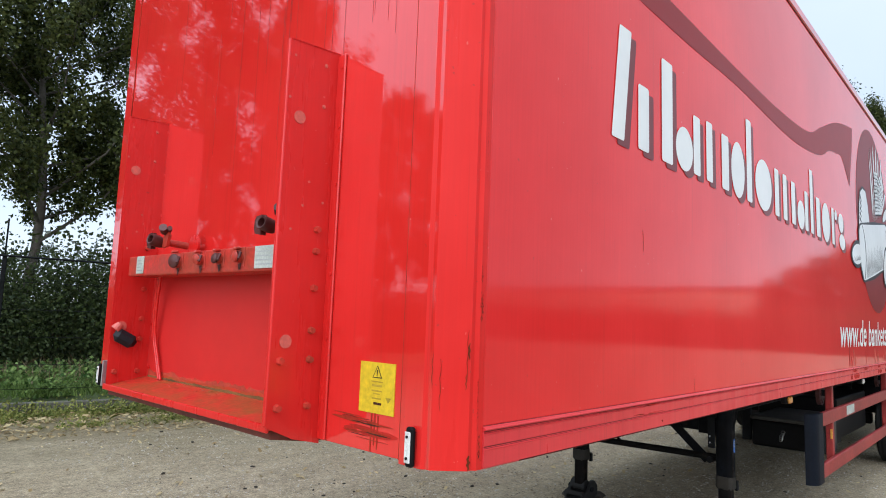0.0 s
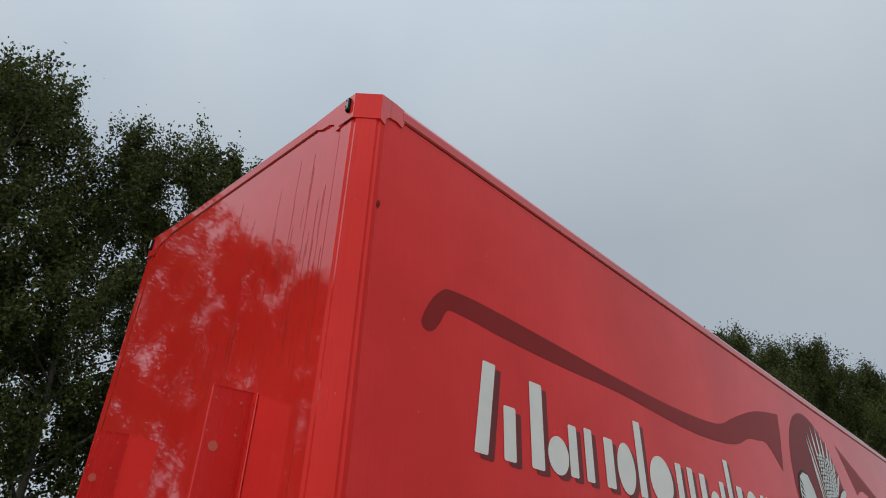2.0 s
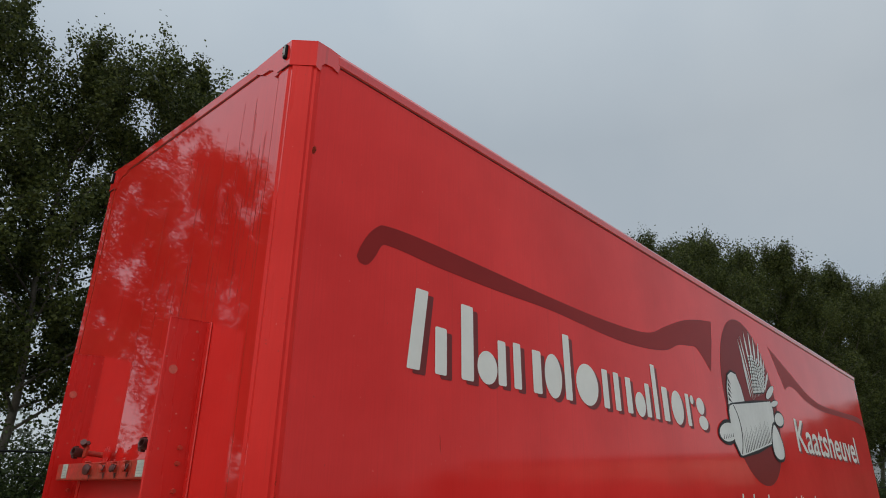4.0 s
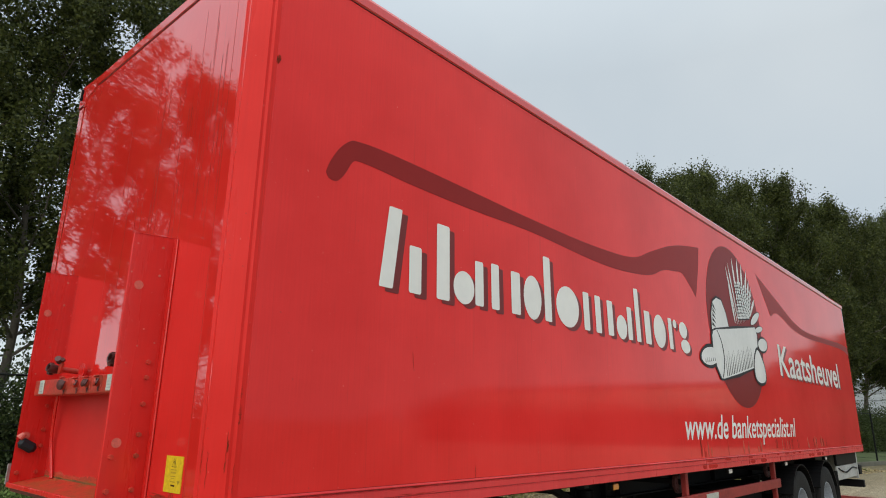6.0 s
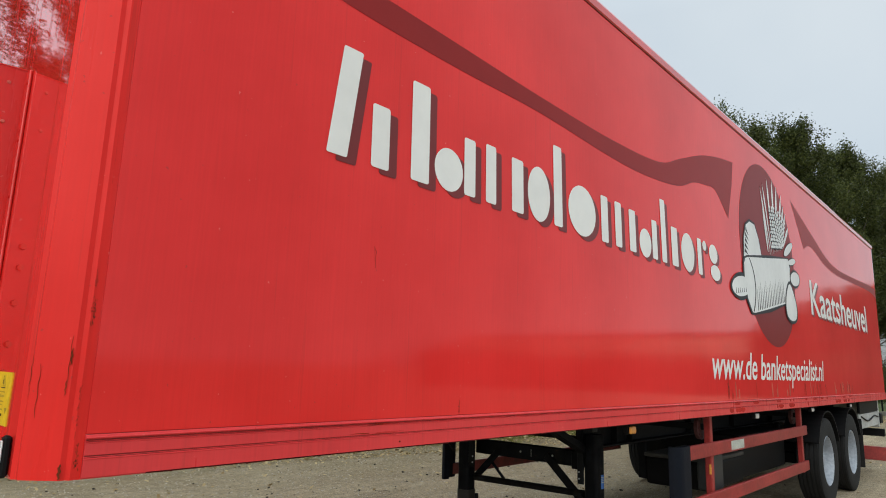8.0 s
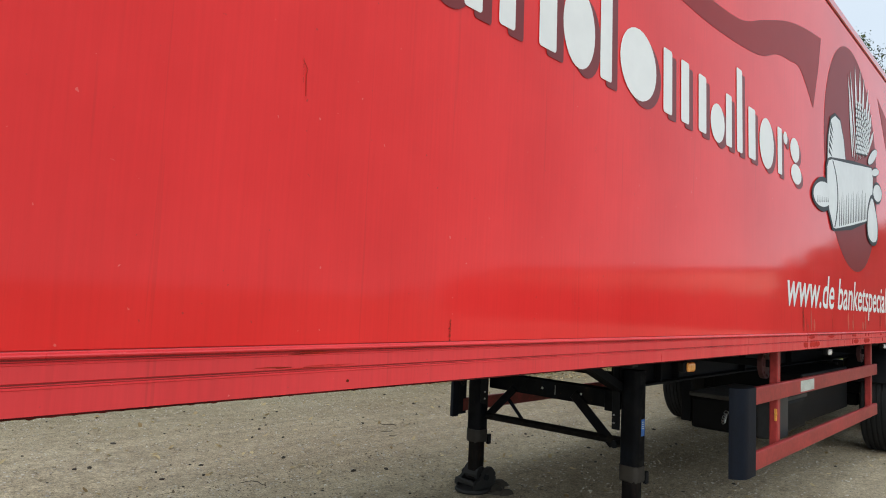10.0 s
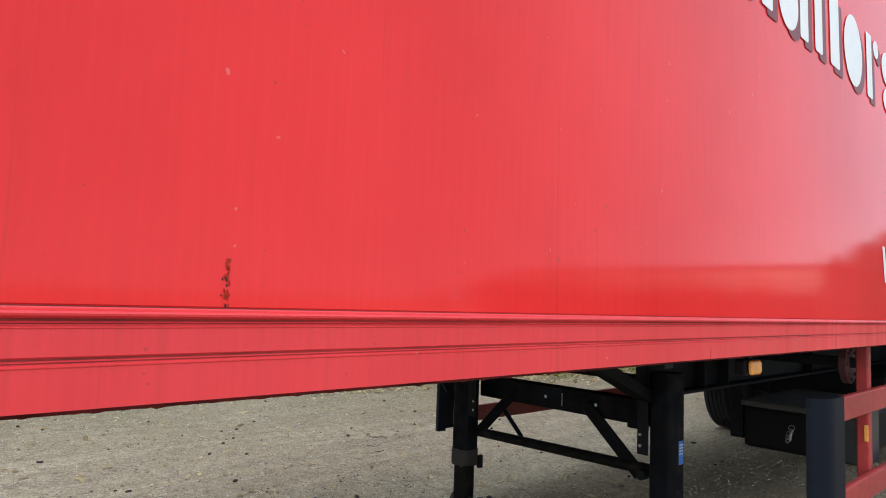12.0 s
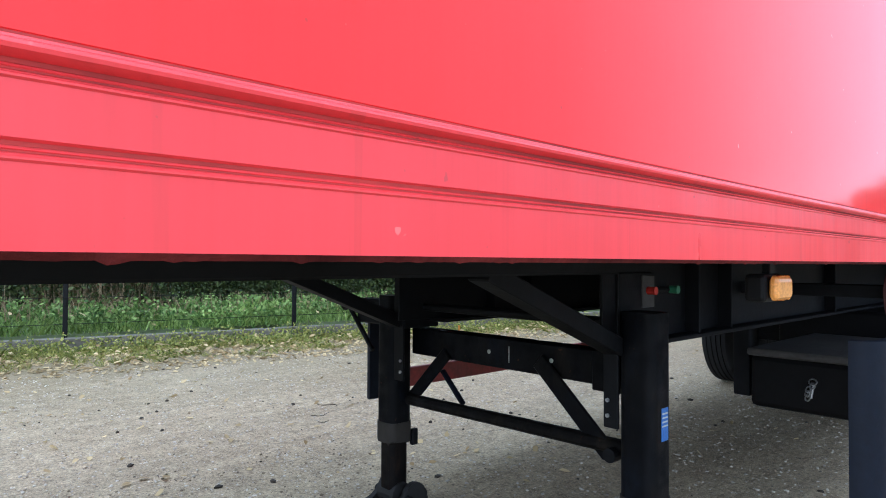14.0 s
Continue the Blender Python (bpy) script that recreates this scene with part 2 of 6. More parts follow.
def leaf(name, a, b_, rough=0.5, through_=0.35):
    m, n, l, b = material(name, a, rough, spec=0.25)
    g = n.new("ShaderNodeNewGeometry")
    col = ramp(n, l, g.outputs["Random Per Island"], [(0.0, a), (1.0, b_)])
    big = ramp(n, l, noise_node(n, l, 0.5, 3), [(0.3, grey(0.75)), (0.7, grey(1.2))])
    col = mix(n, l, 1.0, col, big, "MULTIPLY")
    l.new(col, b.inputs["Base Color"])
    t = n.new("ShaderNodeBsdfTranslucent")
    l.new(col, t.inputs["Color"])
    s = n.new("ShaderNodeMixShader")
    s.inputs[0].default_value = through_
    l.new(b.outputs[0], s.inputs[1])
    l.new(t.outputs[0], s.inputs[2])
    l.new(s.outputs[0], n["Material Output"].inputs["Surface"])
    return m


M_LEAF = leaf("poplar_leaf", (0.021, 0.032, 0.009), (0.104, 0.120, 0.030), 0.6, 0.38)
# pale and grey: the distance haze is mixed into this leaf colour
M_FARLEAF = leaf("hazed_far_leaf", (0.10, 0.11, 0.09), (0.19, 0.20, 0.17), 0.8, 0.3)
M_BUSH = leaf("bush_leaf", (0.030, 0.050, 0.016), (0.080, 0.105, 0.03))
M_GRASS = leaf("grass_blade", (0.06, 0.12, 0.022), (0.25, 0.35, 0.09))
M_NETTLE = leaf("nettle_leaf", (0.03, 0.085, 0.014), (0.29, 0.41, 0.12))
M_WEED = leaf("weed_blade", (0.11, 0.16, 0.035), (0.42, 0.40, 0.12))
M_FALLEN = leaf("fallen_leaf", (0.26, 0.18, 0.08), (0.62, 0.50, 0.28), 0.7)
M_REED = leaf("dry_reed", (0.25, 0.19, 0.10), (0.38, 0.30, 0.18), 0.8)


def worn_black(name, base, mud, spec=0.2):
    """Scuffed black paint with mud smears, bluish bare patches and rust freckles."""
    m, n, l, b = material(name, base, 0.5, spec=spec)
    tone = ramp(n, l, noise_node(n, l, 5.0, 6, (1, 1, 0.5), 0.7), [(0.3, tuple(c * 0.45 for c in base)), (0.55, base), (0.8, tuple(c * 2.6 + k for c, k in zip(base, (0.0, 0.002, 0.005))))])
    smear = ramp(n, l, noise_node(n, l, 9.0, 8, (1, 1, 0.35), 0.75), [(0.52, grey(0)), (0.72, grey(0.8))])
    c = mix(n, l, smear, tone, mud)
    freckle = ramp(n, l, noise_node(n, l, 38.0, 3), [(0.70, grey(0)), (0.76, grey(0.7))])
    l.new(mix(n, l, freckle, c, (0.06, 0.024, 0.012)), b.inputs["Base Color"])
    l.new(ramp(n, l, noise_node(n, l, 14.0, 6), [(0.3, grey(0.36)), (0.7, grey(0.8))]), b.inputs["Roughness"])
    bump(n, l, b, noise_node(n, l, 40.0, 6, rough=0.7), 0.3, 0.004)
    return m


M_LEG = worn_black("scuffed_black_leg_paint", (0.0030, 0.0034, 0.0048), (0.011, 0.009, 0.007), 0.1)
M_BRACE = worn_black("dusty_black_brace_paint", (0.006, 0.0055, 0.0052), (0.024, 0.019, 0.014), 0.1)
M_INNER = worn_black("rusty_black_leg_steel", (0.0055, 0.0044, 0.0040), (0.030, 0.015, 0.008), 0.1)
M_EDGE = plain("rusty_rail_edge", (0.085, 0.012, 0.010), 0.9, scale=40, vary=0.6, relief=0.4, spec=0.1)
M_HERB = leaf("verge_herb", (0.07, 0.11, 0.022), (0.36, 0.36, 0.10), 0.7)


def voronoi(n, l, scale, feature="F1"):
    c = n.new("ShaderNodeTexCoord")
    v = n.new("ShaderNodeTexVoronoi")
    v.feature = feature
    v.inputs["Scale"].default_value = scale
    l.new(c.outputs["Object"], v.inputs["Vector"])
    return v


def ground_material():
    """Compacted dirt and gravel: damp patches, wheel tracks, grit and single stones."""
    m, n, l, b = material("gravel_ground", (0.3, 0.28, 0.25), 0.92, spec=0.25)
    big = ramp(n, l, noise_node(n, l, 0.35, 6, rough=0.65), [(0.3, (0.300, 0.236, 0.150)), (0.5, (0.372, 0.303, 0.199)), (0.72, (0.415, 0.346, 0.235))])
    mid = ramp(n, l, noise_node(n, l, 9.0, 8, rough=0.8), [(0.3, grey(0.58)), (0.5, grey(1.04)), (0.7, grey(1.30))])
    grit = ramp(n, l, noise_node(n, l, 60.0, 5, rough=0.8), [(0.33, grey(0.50)), (0.5, grey(1.02)), (0.68, grey(1.55))])
    lumps = ramp(n, l, noise_node(n, l, 26.0, 6, (1.3, 0.8, 1), 0.75), [(0.32, grey(0.60)), (0.5, grey(1.02)), (0.7, grey(1.30))])
    grit = mix(n, l, 1.0, grit, lumps, "MULTIPLY")
    tracks = ramp(n, l, noise_node(n, l, 1.3, 6, (3.0, 0.4, 1), 0.65), [(0.35, grey(0.82)), (0.6, grey(1.07))])
    c = mix(n, l, 1.0, big, mid, "MULTIPLY")
    c = mix(n, l, 1.0, c, grit, "MULTIPLY")
    c = mix(n, l, 1.0, c, tracks, "MULTIPLY")
    stones = None
    for size, share, inner in ((30.0, 0.78, 0.26), (70.0, 0.70, 0.32), (150.0, 0.55, 0.36)):
        cells = voronoi(n, l, size)
        near = ramp(n, l, cells.outputs["Distance"], [(inner * 0.7, grey(1)), (inner, grey(0))])
        sep = n.new("ShaderNodeSeparateColor")
        l.new(cells.outputs["Color"], sep.inputs["Color"])
        some = ramp(n, l, sep.outputs["Red"], [(share, grey(0)), (share + 0.04, grey(1))])
        tone = ramp(n, l, sep.outputs["Green"], [(0.0, (0.06, 0.05, 0.04)), (0.45, (0.24, 0.205, 0.16)), (0.85, (0.42, 0.375, 0.30)), (1.0, (0.70, 0.66, 0.58))])
        one = mix(n, l, 1.0, near, some, "MULTIPLY")
        c = mix(n, l, one, c, tone)
        stones = one if stones is None else mix(n, l, 1.0, stones, one, "LIGHTEN")
    # damp, mossy margin along the kerb; its wide fade also dims the lit ground
    place = n.new("ShaderNodeTexCoord")
    across = n.new("ShaderNodeVectorMath")
    across.operation, across.inputs[1].default_value = "DOT_PRODUCT", (1.0, -0.2, 0.0)
    l.new(place.outputs["Object"], across.inputs[0])
    edge = n.new("ShaderNodeMapRange")
    for socket, v in zip(("From Min", "From Max", "To Min", "To Max"), (-9.9, -4.6, 1.15, 0.0)):
        edge.inputs[socket].default_value = v
    l.new(across.outputs["Value"], edge.inputs["Value"])
    patchy = ramp(n, l, noise_node(n, l, 1.6, 5, rough=0.7), [(0.3, grey(0.5)), (0.65, grey(1.0))])
    c = mix(n, l, mix(n, l, 1.0, edge.outputs["Result"], patchy, "MULTIPLY"), c, (0.150, 0.128, 0.066))
    ruts = ramp(n, l, noise_node(n, l, 7.0, 8, (2.6, 0.7, 1), 0.8), [(0.57, grey(0)), (0.66, grey(0.75))])
    where = ramp(n, l, noise_node(n, l, 0.9, 3, (2.0, 0.5, 1)), [(0.45, grey(0.1)), (0.62, grey(1))])
    c = mix(n, l, mix(n, l, 1.0, ruts, where, "MULTIPLY"), c, (0.115, 0.088, 0.058))
    l.new(c, b.inputs["Base Color"])
    h = mix(n, l, 0.45, noise_node(n, l, 9.0, 10, rough=0.75), noise_node(n, l, 80.0, 3))
    h = mix(n, l, 0.35, h, stones)
    h = mix(n, l, 0.38, h, noise_node(n, l, 5.0, 7, (5.0, 0.9, 1), 0.7))
    bump(n, l, b, h, 1.0, 0.042)
    return m


M_GROUND = ground_material()
M_STONE = plain("loose_stone", (0.46, 0.42, 0.35), 0.9, scale=30, vary=0.4)
M_CRUMB = plain("brown_crumb", (0.23, 0.18, 0.118), 0.95, scale=30)
M_RUTCRUMB = plain("damp_brown_crumb", (0.13, 0.098, 0.062), 0.95, scale=30)
M_CLOD = plain("dark_clod", (0.035, 0.028, 0.02), 0.95, scale=30)
M_MEADOW = plain("meadow_soil", (0.07, 0.095, 0.03), 0.95, scale=3, vary=0.4, relief=0.5)


# ---- mesh helpers ----
def part(name, data, mat, parent=None, label=""):
    """Links a bmesh or a mesh as one object under its thing or part."""
    if isinstance(data, bmesh.types.BMesh):
        me = bpy.data.meshes.new(name)
        data.to_mesh(me)
        data.free()
    else:
        me = data
    if mat and not me.materials:
        me.materials.append(mat)
    ob = new(name, me)
    ob.parent = parent
    return tagged(ob, label)


def empty(name, label, category, group="", kind="", at=(0, 0, 0)):
    ob = new(name)
    ob.location = at
    ob.empty_display_size = 0.2
    return tagged(ob, label, category, group, kind)


def smooth(me, angle=35):
    me.polygons.foreach_set("use_smooth", [True] * len(me.polygons))
    me.set_sharp_from_angle(angle=radians(angle))
    return me


def box(lo, hi, bevel=0.004, seg=1):
    bm = bmesh.new()
    bmesh.ops.create_cube(bm, size=1)
    bm.transform(Matrix.Translation([(a + b) / 2 for a, b in zip(lo, hi)]) @ Matrix.Diagonal([b - a for a, b in zip(lo, hi)] + [1]))
    if bevel:
        bmesh.ops.bevel(bm, geom=bm.edges[:], offset=bevel, segments=seg, affect="EDGES", profile=0.5)
    return bm


def beam(p, q, w, h, bevel=0.004, up=(0, 0, 1)):
    """A bar of section w by h from p to q."""
    p, q = Vector(p), Vector(q)
    bm = box((-w / 2, 0, -h / 2), (w / 2, (q - p).length, h / 2), bevel)
    y = (q - p).normalized()
    x = y.cross(Vector(up)).normalized()
    z = x.cross(y)
    bm.transform(Matrix.Translation(p) @ Matrix((x, y, z)).transposed().to_4x4())
    return bm


def rod(p, q, r, sides=10, r2=None):
    p, q = Vector(p), Vector(q)
    bm = bmesh.new()
    bmesh.ops.create_cone(bm, cap_ends=True, segments=sides, radius1=r, radius2=r if r2 is None else r2, depth=(q - p).length)
    bm.transform(Matrix.Translation((p + q) / 2) @ (q - p).to_track_quat("Z", "Y").to_matrix().to_4x4())
    return bm


def extrude(points, depth, frame_):
    """A flat outline (2D) made solid: depth along the normal; frame_ maps (u, v, n) to the world."""
    bm = bmesh.new()
    f = bm.faces.new([bm.verts.new((u, v, 0)) for u, v in points])
    if f.normal.z < 0 or sum((points[i - 1][0] * p[1] - p[0] * points[i - 1][1]) for i, p in enumerate(points)) < 0:
        f.normal_flip()
    r = bmesh.ops.extrude_face_region(bm, geom=[f])
    bmesh.ops.translate(bm, verts=[v for v in r["geom"] if isinstance(v, bmesh.types.BMVert)], vec=(0, 0, depth))
    bmesh.ops.recalc_face_normals(bm, faces=bm.faces[:])
    bm.transform(frame_)
    return bm


SIDE = Matrix(((0, 0, 1, 0), (1, 0, 0, 0), (0, 1, 0, 0), (0, 0, 0, 1)))      # u: +y, v: +z, n: +x
FRONT = Matrix(((1, 0, 0, 0), (0, 0, -1, 0), (0, 1, 0, 0), (0, 0, 0, 1)))    # u: +x, v: +z, n: -y


def spline(points, steps=6, closed=False):
    """A smooth curve through the points (Catmull-Rom)."""
    pts, n, out = [Vector(p) for p in points], len(points), []
    for i in range(n if closed else n - 1):
        a, b, c, d = (pts[j % n] if closed else pts[max(0, min(n - 1, j))] for j in (i - 1, i, i + 1, i + 2))
        for k in range(steps):
            t = k / steps
            out.append(0.5 * ((2 * b) + (c - a) * t + (2 * a - 5 * b + 4 * c - d) * t * t + (3 * b - a - 3 * c + d) * t ** 3))
    if not closed:
        out.append(pts[-1])
    return out


def ellipse(u, v, a, b, turn=0.0, n=40):
    c, s = math.cos(radians(turn)), math.sin(radians(turn))
    return [(u + a * math.cos(k) * c - b * math.sin(k) * s, v + a * math.cos(k) * s + b * math.sin(k) * c) for k in (2 * math.pi * i / n for i in range(n))]


def pipe(points, r, sides=8):
    """A round tube along a line of points."""
    pts = [Vector(p) for p in points]
    verts, faces = [], []
    for i, p in enumerate(pts):
        d = (pts[min(i + 1, len(pts) - 1)] - pts[max(i - 1, 0)]).normalized()
        u = d.cross(Vector((0.13, 0.27, 0.95))).normalized()
        w = d.cross(u)
        verts += [p + r * (u * math.cos(a) + w * math.sin(a)) for a in (2 * math.pi * k / sides for k in range(sides))]
    for i in range(len(pts) - 1):
        for k in range(sides):
            faces.append((i * sides + k, i * sides + (k + 1) % sides, (i + 1) * sides + (k + 1) % sides, (i + 1) * sides + k))
    faces += [tuple(range(sides))[::-1], tuple(range((len(pts) - 1) * sides, len(pts) * sides))]
    me = bpy.data.meshes.new("tube")
    me.from_pydata(verts, [], faces)
    return smooth(me, 60)


def lathe(profile, m, sides=40):
    """A profile of (radius, height) turned about the z axis, then moved by m."""
    verts = [(r * math.cos(a), r * math.sin(a), z) for r, z in profile for a in (2 * math.pi * k / sides for k in range(sides))]
    faces = [(i * sides + k, i * sides + (k + 1) % sides, (i + 1) * sides + (k + 1) % sides, (i + 1) * sides + k) for i in range(len(profile) - 1) for k in range(sides)]
    me = bpy.data.meshes.new("turned")
    me.from_pydata(verts, [], faces)
    me.transform(m)
    return smooth(me, 30)


def words(text, size_u, size_v, frame_, depth=0.001, shear=0.0, heavy=0.018):
    """Lettering in the built-in font, fitted to a width and a height of its capitals."""
    cu = bpy.data.curves.new("words", "FONT")
    cu.body, cu.extrude, cu.shear, cu.resolution_u, cu.offset = text, 0.0, shear, 4, heavy
    ob = bpy.data.objects.new("words", cu)
    scene.collection.objects.link(ob)
    me = bpy.data.meshes.new_from_object(ob.evaluated_get(bpy.context.evaluated_depsgraph_get()))
    bpy.data.objects.remove(ob)
    xs = [v.co.x for v in me.vertices]
    s = size_u / (max(xs) - min(xs))
    cap = 0.73
    me.transform(Matrix.Translation((0, 0, depth)) @ Matrix.Diagonal((s, size_v / cap, 1, 1)) @ Matrix.Translation((-min(xs), 0, 0)))
    me.transform(frame_)
    return me


def letters(name, me, mat, parent, label):
    """Splits lettering into one part for each character."""
    bm = bmesh.new()
    bm.from_mesh(me)
    bm.verts.ensure_lookup_table()
    left, groups = set(bm.verts), []
    while left:
        stack = [left.pop()]
        isle = list(stack)
        while stack:
            for e in stack.pop().link_edges:
                for v in e.verts:
                    if v in left:
                        left.discard(v)
                        stack.append(v)
                        isle.append(v)
        groups.append((min(v.co.y for v in isle), max(v.co.y for v in isle), isle))
    groups.sort(key=lambda g: g[0])
    merged = []
    for a, b, isle in groups:
        if merged and (a + b) / 2 < merged[-1][1]:
            merged[-1] = (merged[-1][0], max(b, merged[-1][1]), merged[-1][2] + isle)
        else:
            merged.append((a, b, isle))
    for a, b, isle in merged:
        keep = set(isle)
        order = {v: i for i, v in enumerate(isle)}
        one = bpy.data.meshes.new(name)
        one.from_pydata([tuple(v.co) for v in isle], [], [tuple(order[v] for v in f.verts) for f in bm.faces if f.verts[0] in keep])
        part(name, one, mat, parent, label)
    bm.free()


# ---- ground, kerb, fence ----
def line_x(y, off=0.0):
    """The fence's line across the yard; off: metres towards the yard."""
    return -9.34 + 0.2 * (y - 3.5) + off


def graded(lo, hi, near, step, grow=1.35):
    """Grid lines, fine within +-near of 0 and wider outwards."""
    out, v, s = [], 0.0, step
    while v < hi:
        out.append(v)
        v, s = v + s, s if v < near else s * grow
    out.append(hi)
    neg, v, s = [], -step, step
    while v > lo:
        neg.append(v)
        v, s = v - s, s if v > -near else s * grow
    return [lo] + neg[::-1] + out


def height(x, y):
    """Shallow unevenness of the yard; level under the trailer's wheels."""
    away = min(1.0, max(0.0, (abs(x + 1.2) - 1.6) / 2.5))
    return away * 0.05 * (noise.noise((x * 0.25, y * 0.25, 0)) + 0.4 * noise.noise((x * 0.9, y * 0.9, 3))) + 0.006 * noise.noise((x * 3, y * 3, 7))


gx, gy = graded(-1500, 1500, 14, 0.28), graded(-1500, 1500, 20, 0.34)
me = bpy.data.meshes.new("ground")
me.from_pydata([(x, y, height(x, y)) for y in gy for x in gx], [],
               [(j * len(gx) + i, j * len(gx) + i + 1, (j + 1) * len(gx) + i + 1, (j + 1) * len(gx) + i) for j in range(len(gy) - 1) for i in range(len(gx) - 1)])
ground = part("ground", smooth(me, 180), M_GROUND)
tagged(ground, "grey compacted gravel yard with grit and tyre tracks", "ground", kind="structure")

# meadow behind the kerb: a low bank
me = bpy.data.meshes.new("meadow")
ys = [-60 + 2.0 * i for i in range(86)]
offs = [-0.14, -0.6, -1.4, -2.5, -4, -6, -9, -14, -30, -120, -700]
hs = [0.13, 0.2, 0.24, 0.26, 0.3, 0.34, 0.36, 0.4, 0.4, 0.4, 0.4]
me.from_pydata([(line_x(y, o), y, h + 0.05 * noise.noise((o, y * 0.4, 2)) * (o > -30)) for y in ys for o, h in zip(offs, hs)], [],
               [(j * 11 + i, (j + 1) * 11 + i, (j + 1) * 11 + i + 1, j * 11 + i + 1)[::-1] for j in range(len(ys) - 1) for i in range(10)])
meadow = part("meadow", smooth(me, 180), M_MEADOW)
tagged(meadow, "green rough meadow bank behind the kerb", "grass", kind="structure")

kerb = empty("kerb", "long grey concrete kerb edging along the meadow", "kerb", kind="structure")
kerb_mesh = None
for i in range(-14, 44):
    y0 = 1.4 * i
    bm = box((-0.06, 0, -0.1), (0.06, 1.424, 0.185), 0.010)
    if kerb_mesh is None:
        kerb_mesh = bpy.data.meshes.new("kerb_stone")
        bm.to_mesh(kerb_mesh)
    bm.free()
    k = part("kerb_stone", kerb_mesh, M_KERB, kerb)
    k.matrix_basis = pose(line_x(y0, 0.22), y0, 0.012 * noise.noise((i * 1.7, 0, 0)), 0, 0, -math.degrees(math.atan(0.2)))


def build_fence():
    f = empty("fence", "black steel wire fence with tall posts along the kerb", "fence", kind="structure")
    post_me = None
    y = 1.2 - 3.05 * 12
    lean = -math.degrees(math.atan(0.2))
    ends = (y, y + 3.05 * 32)
    for i in range(33):
        if post_me is None:
            bm = box((-0.03, -0.03, 0), (0.03, 0.03, 2.18), 0.008)
            for z in (0.5, 1.1, 1.7):
                b2 = box((0.028, -0.012, z), (0.042, 0.012, z + 0.06), 0.003)
                tmp = bpy.data.meshes.new("t")
                b2.to_mesh(tmp)
                b2.free()
                bm.from_mesh(tmp)
            b2 = rod((0, 0, 2.17), (0, 0, 2.72), 0.012, 6)
            tmp = bpy.data.meshes.new("t")
            b2.to_mesh(tmp)
            b2.free()
            bm.from_mesh(tmp)
            post_me = bpy.data.meshes.new("post")
            bm.to_mesh(post_me)
            bm.free()
        p = part("post", post_me, M_FENCE, f)
        p.matrix_basis = pose(line_x(y), y, 0.1, 0, 0, lean)
        y += 3.05
    for z, r in ((2.27, 0.018), (1.9, 0.004), (1.5, 0.004), (1.1, 0.004), (0.7, 0.004), (0.35, 0.004)):
        me_ = pipe([(line_x(a, 0.04), a, z) for a in ends], r, 6)
        part("top_rail" if z > 2 else "wire", me_, M_FENCE, f)
    # diamond mesh, thin wires
    verts, faces = [], []
    step, w = 0.075, 0.0011
    a, b = -8.0, 26.0
    n = int((b - a) / step)
    for i in range(n):
        for sgn in (1, -1):
            y0 = a + i * step
            y1 = y0 + sgn * 2.0
            k = len(verts)
            verts += [(line_x(y0, 0.03), y0 - w, 0.27), (line_x(y0, 0.03), y0 + w, 0.27), (line_x(y1, 0.03), y1 + w, 2.27), (line_x(y1, 0.03), y1 - w, 2.27)]
            faces.append((k, k + 1, k + 2, k + 3))
    me_ = bpy.data.meshes.new("chain_link")
    me_.from_pydata(verts, [], faces)
    tagged(part("chain_link", me_, M_FENCE, f), kind="stuff")


build_fence()

# ---- the semi-trailer ----
W, L, TOP, BOT, CH = 2.52, 13.29, 4.0, 1.203, 0.09
trailer = empty("semi_trailer", "red box semi-trailer with white side print parked on gravel", "trailer")


def mirrored(x):
    return -W - x


YZ = (lambda x: Matrix(((0, 0, 1, x), (1, 0, 0, 0), (0, 1, 0, 0), (0, 0, 0, 1))))

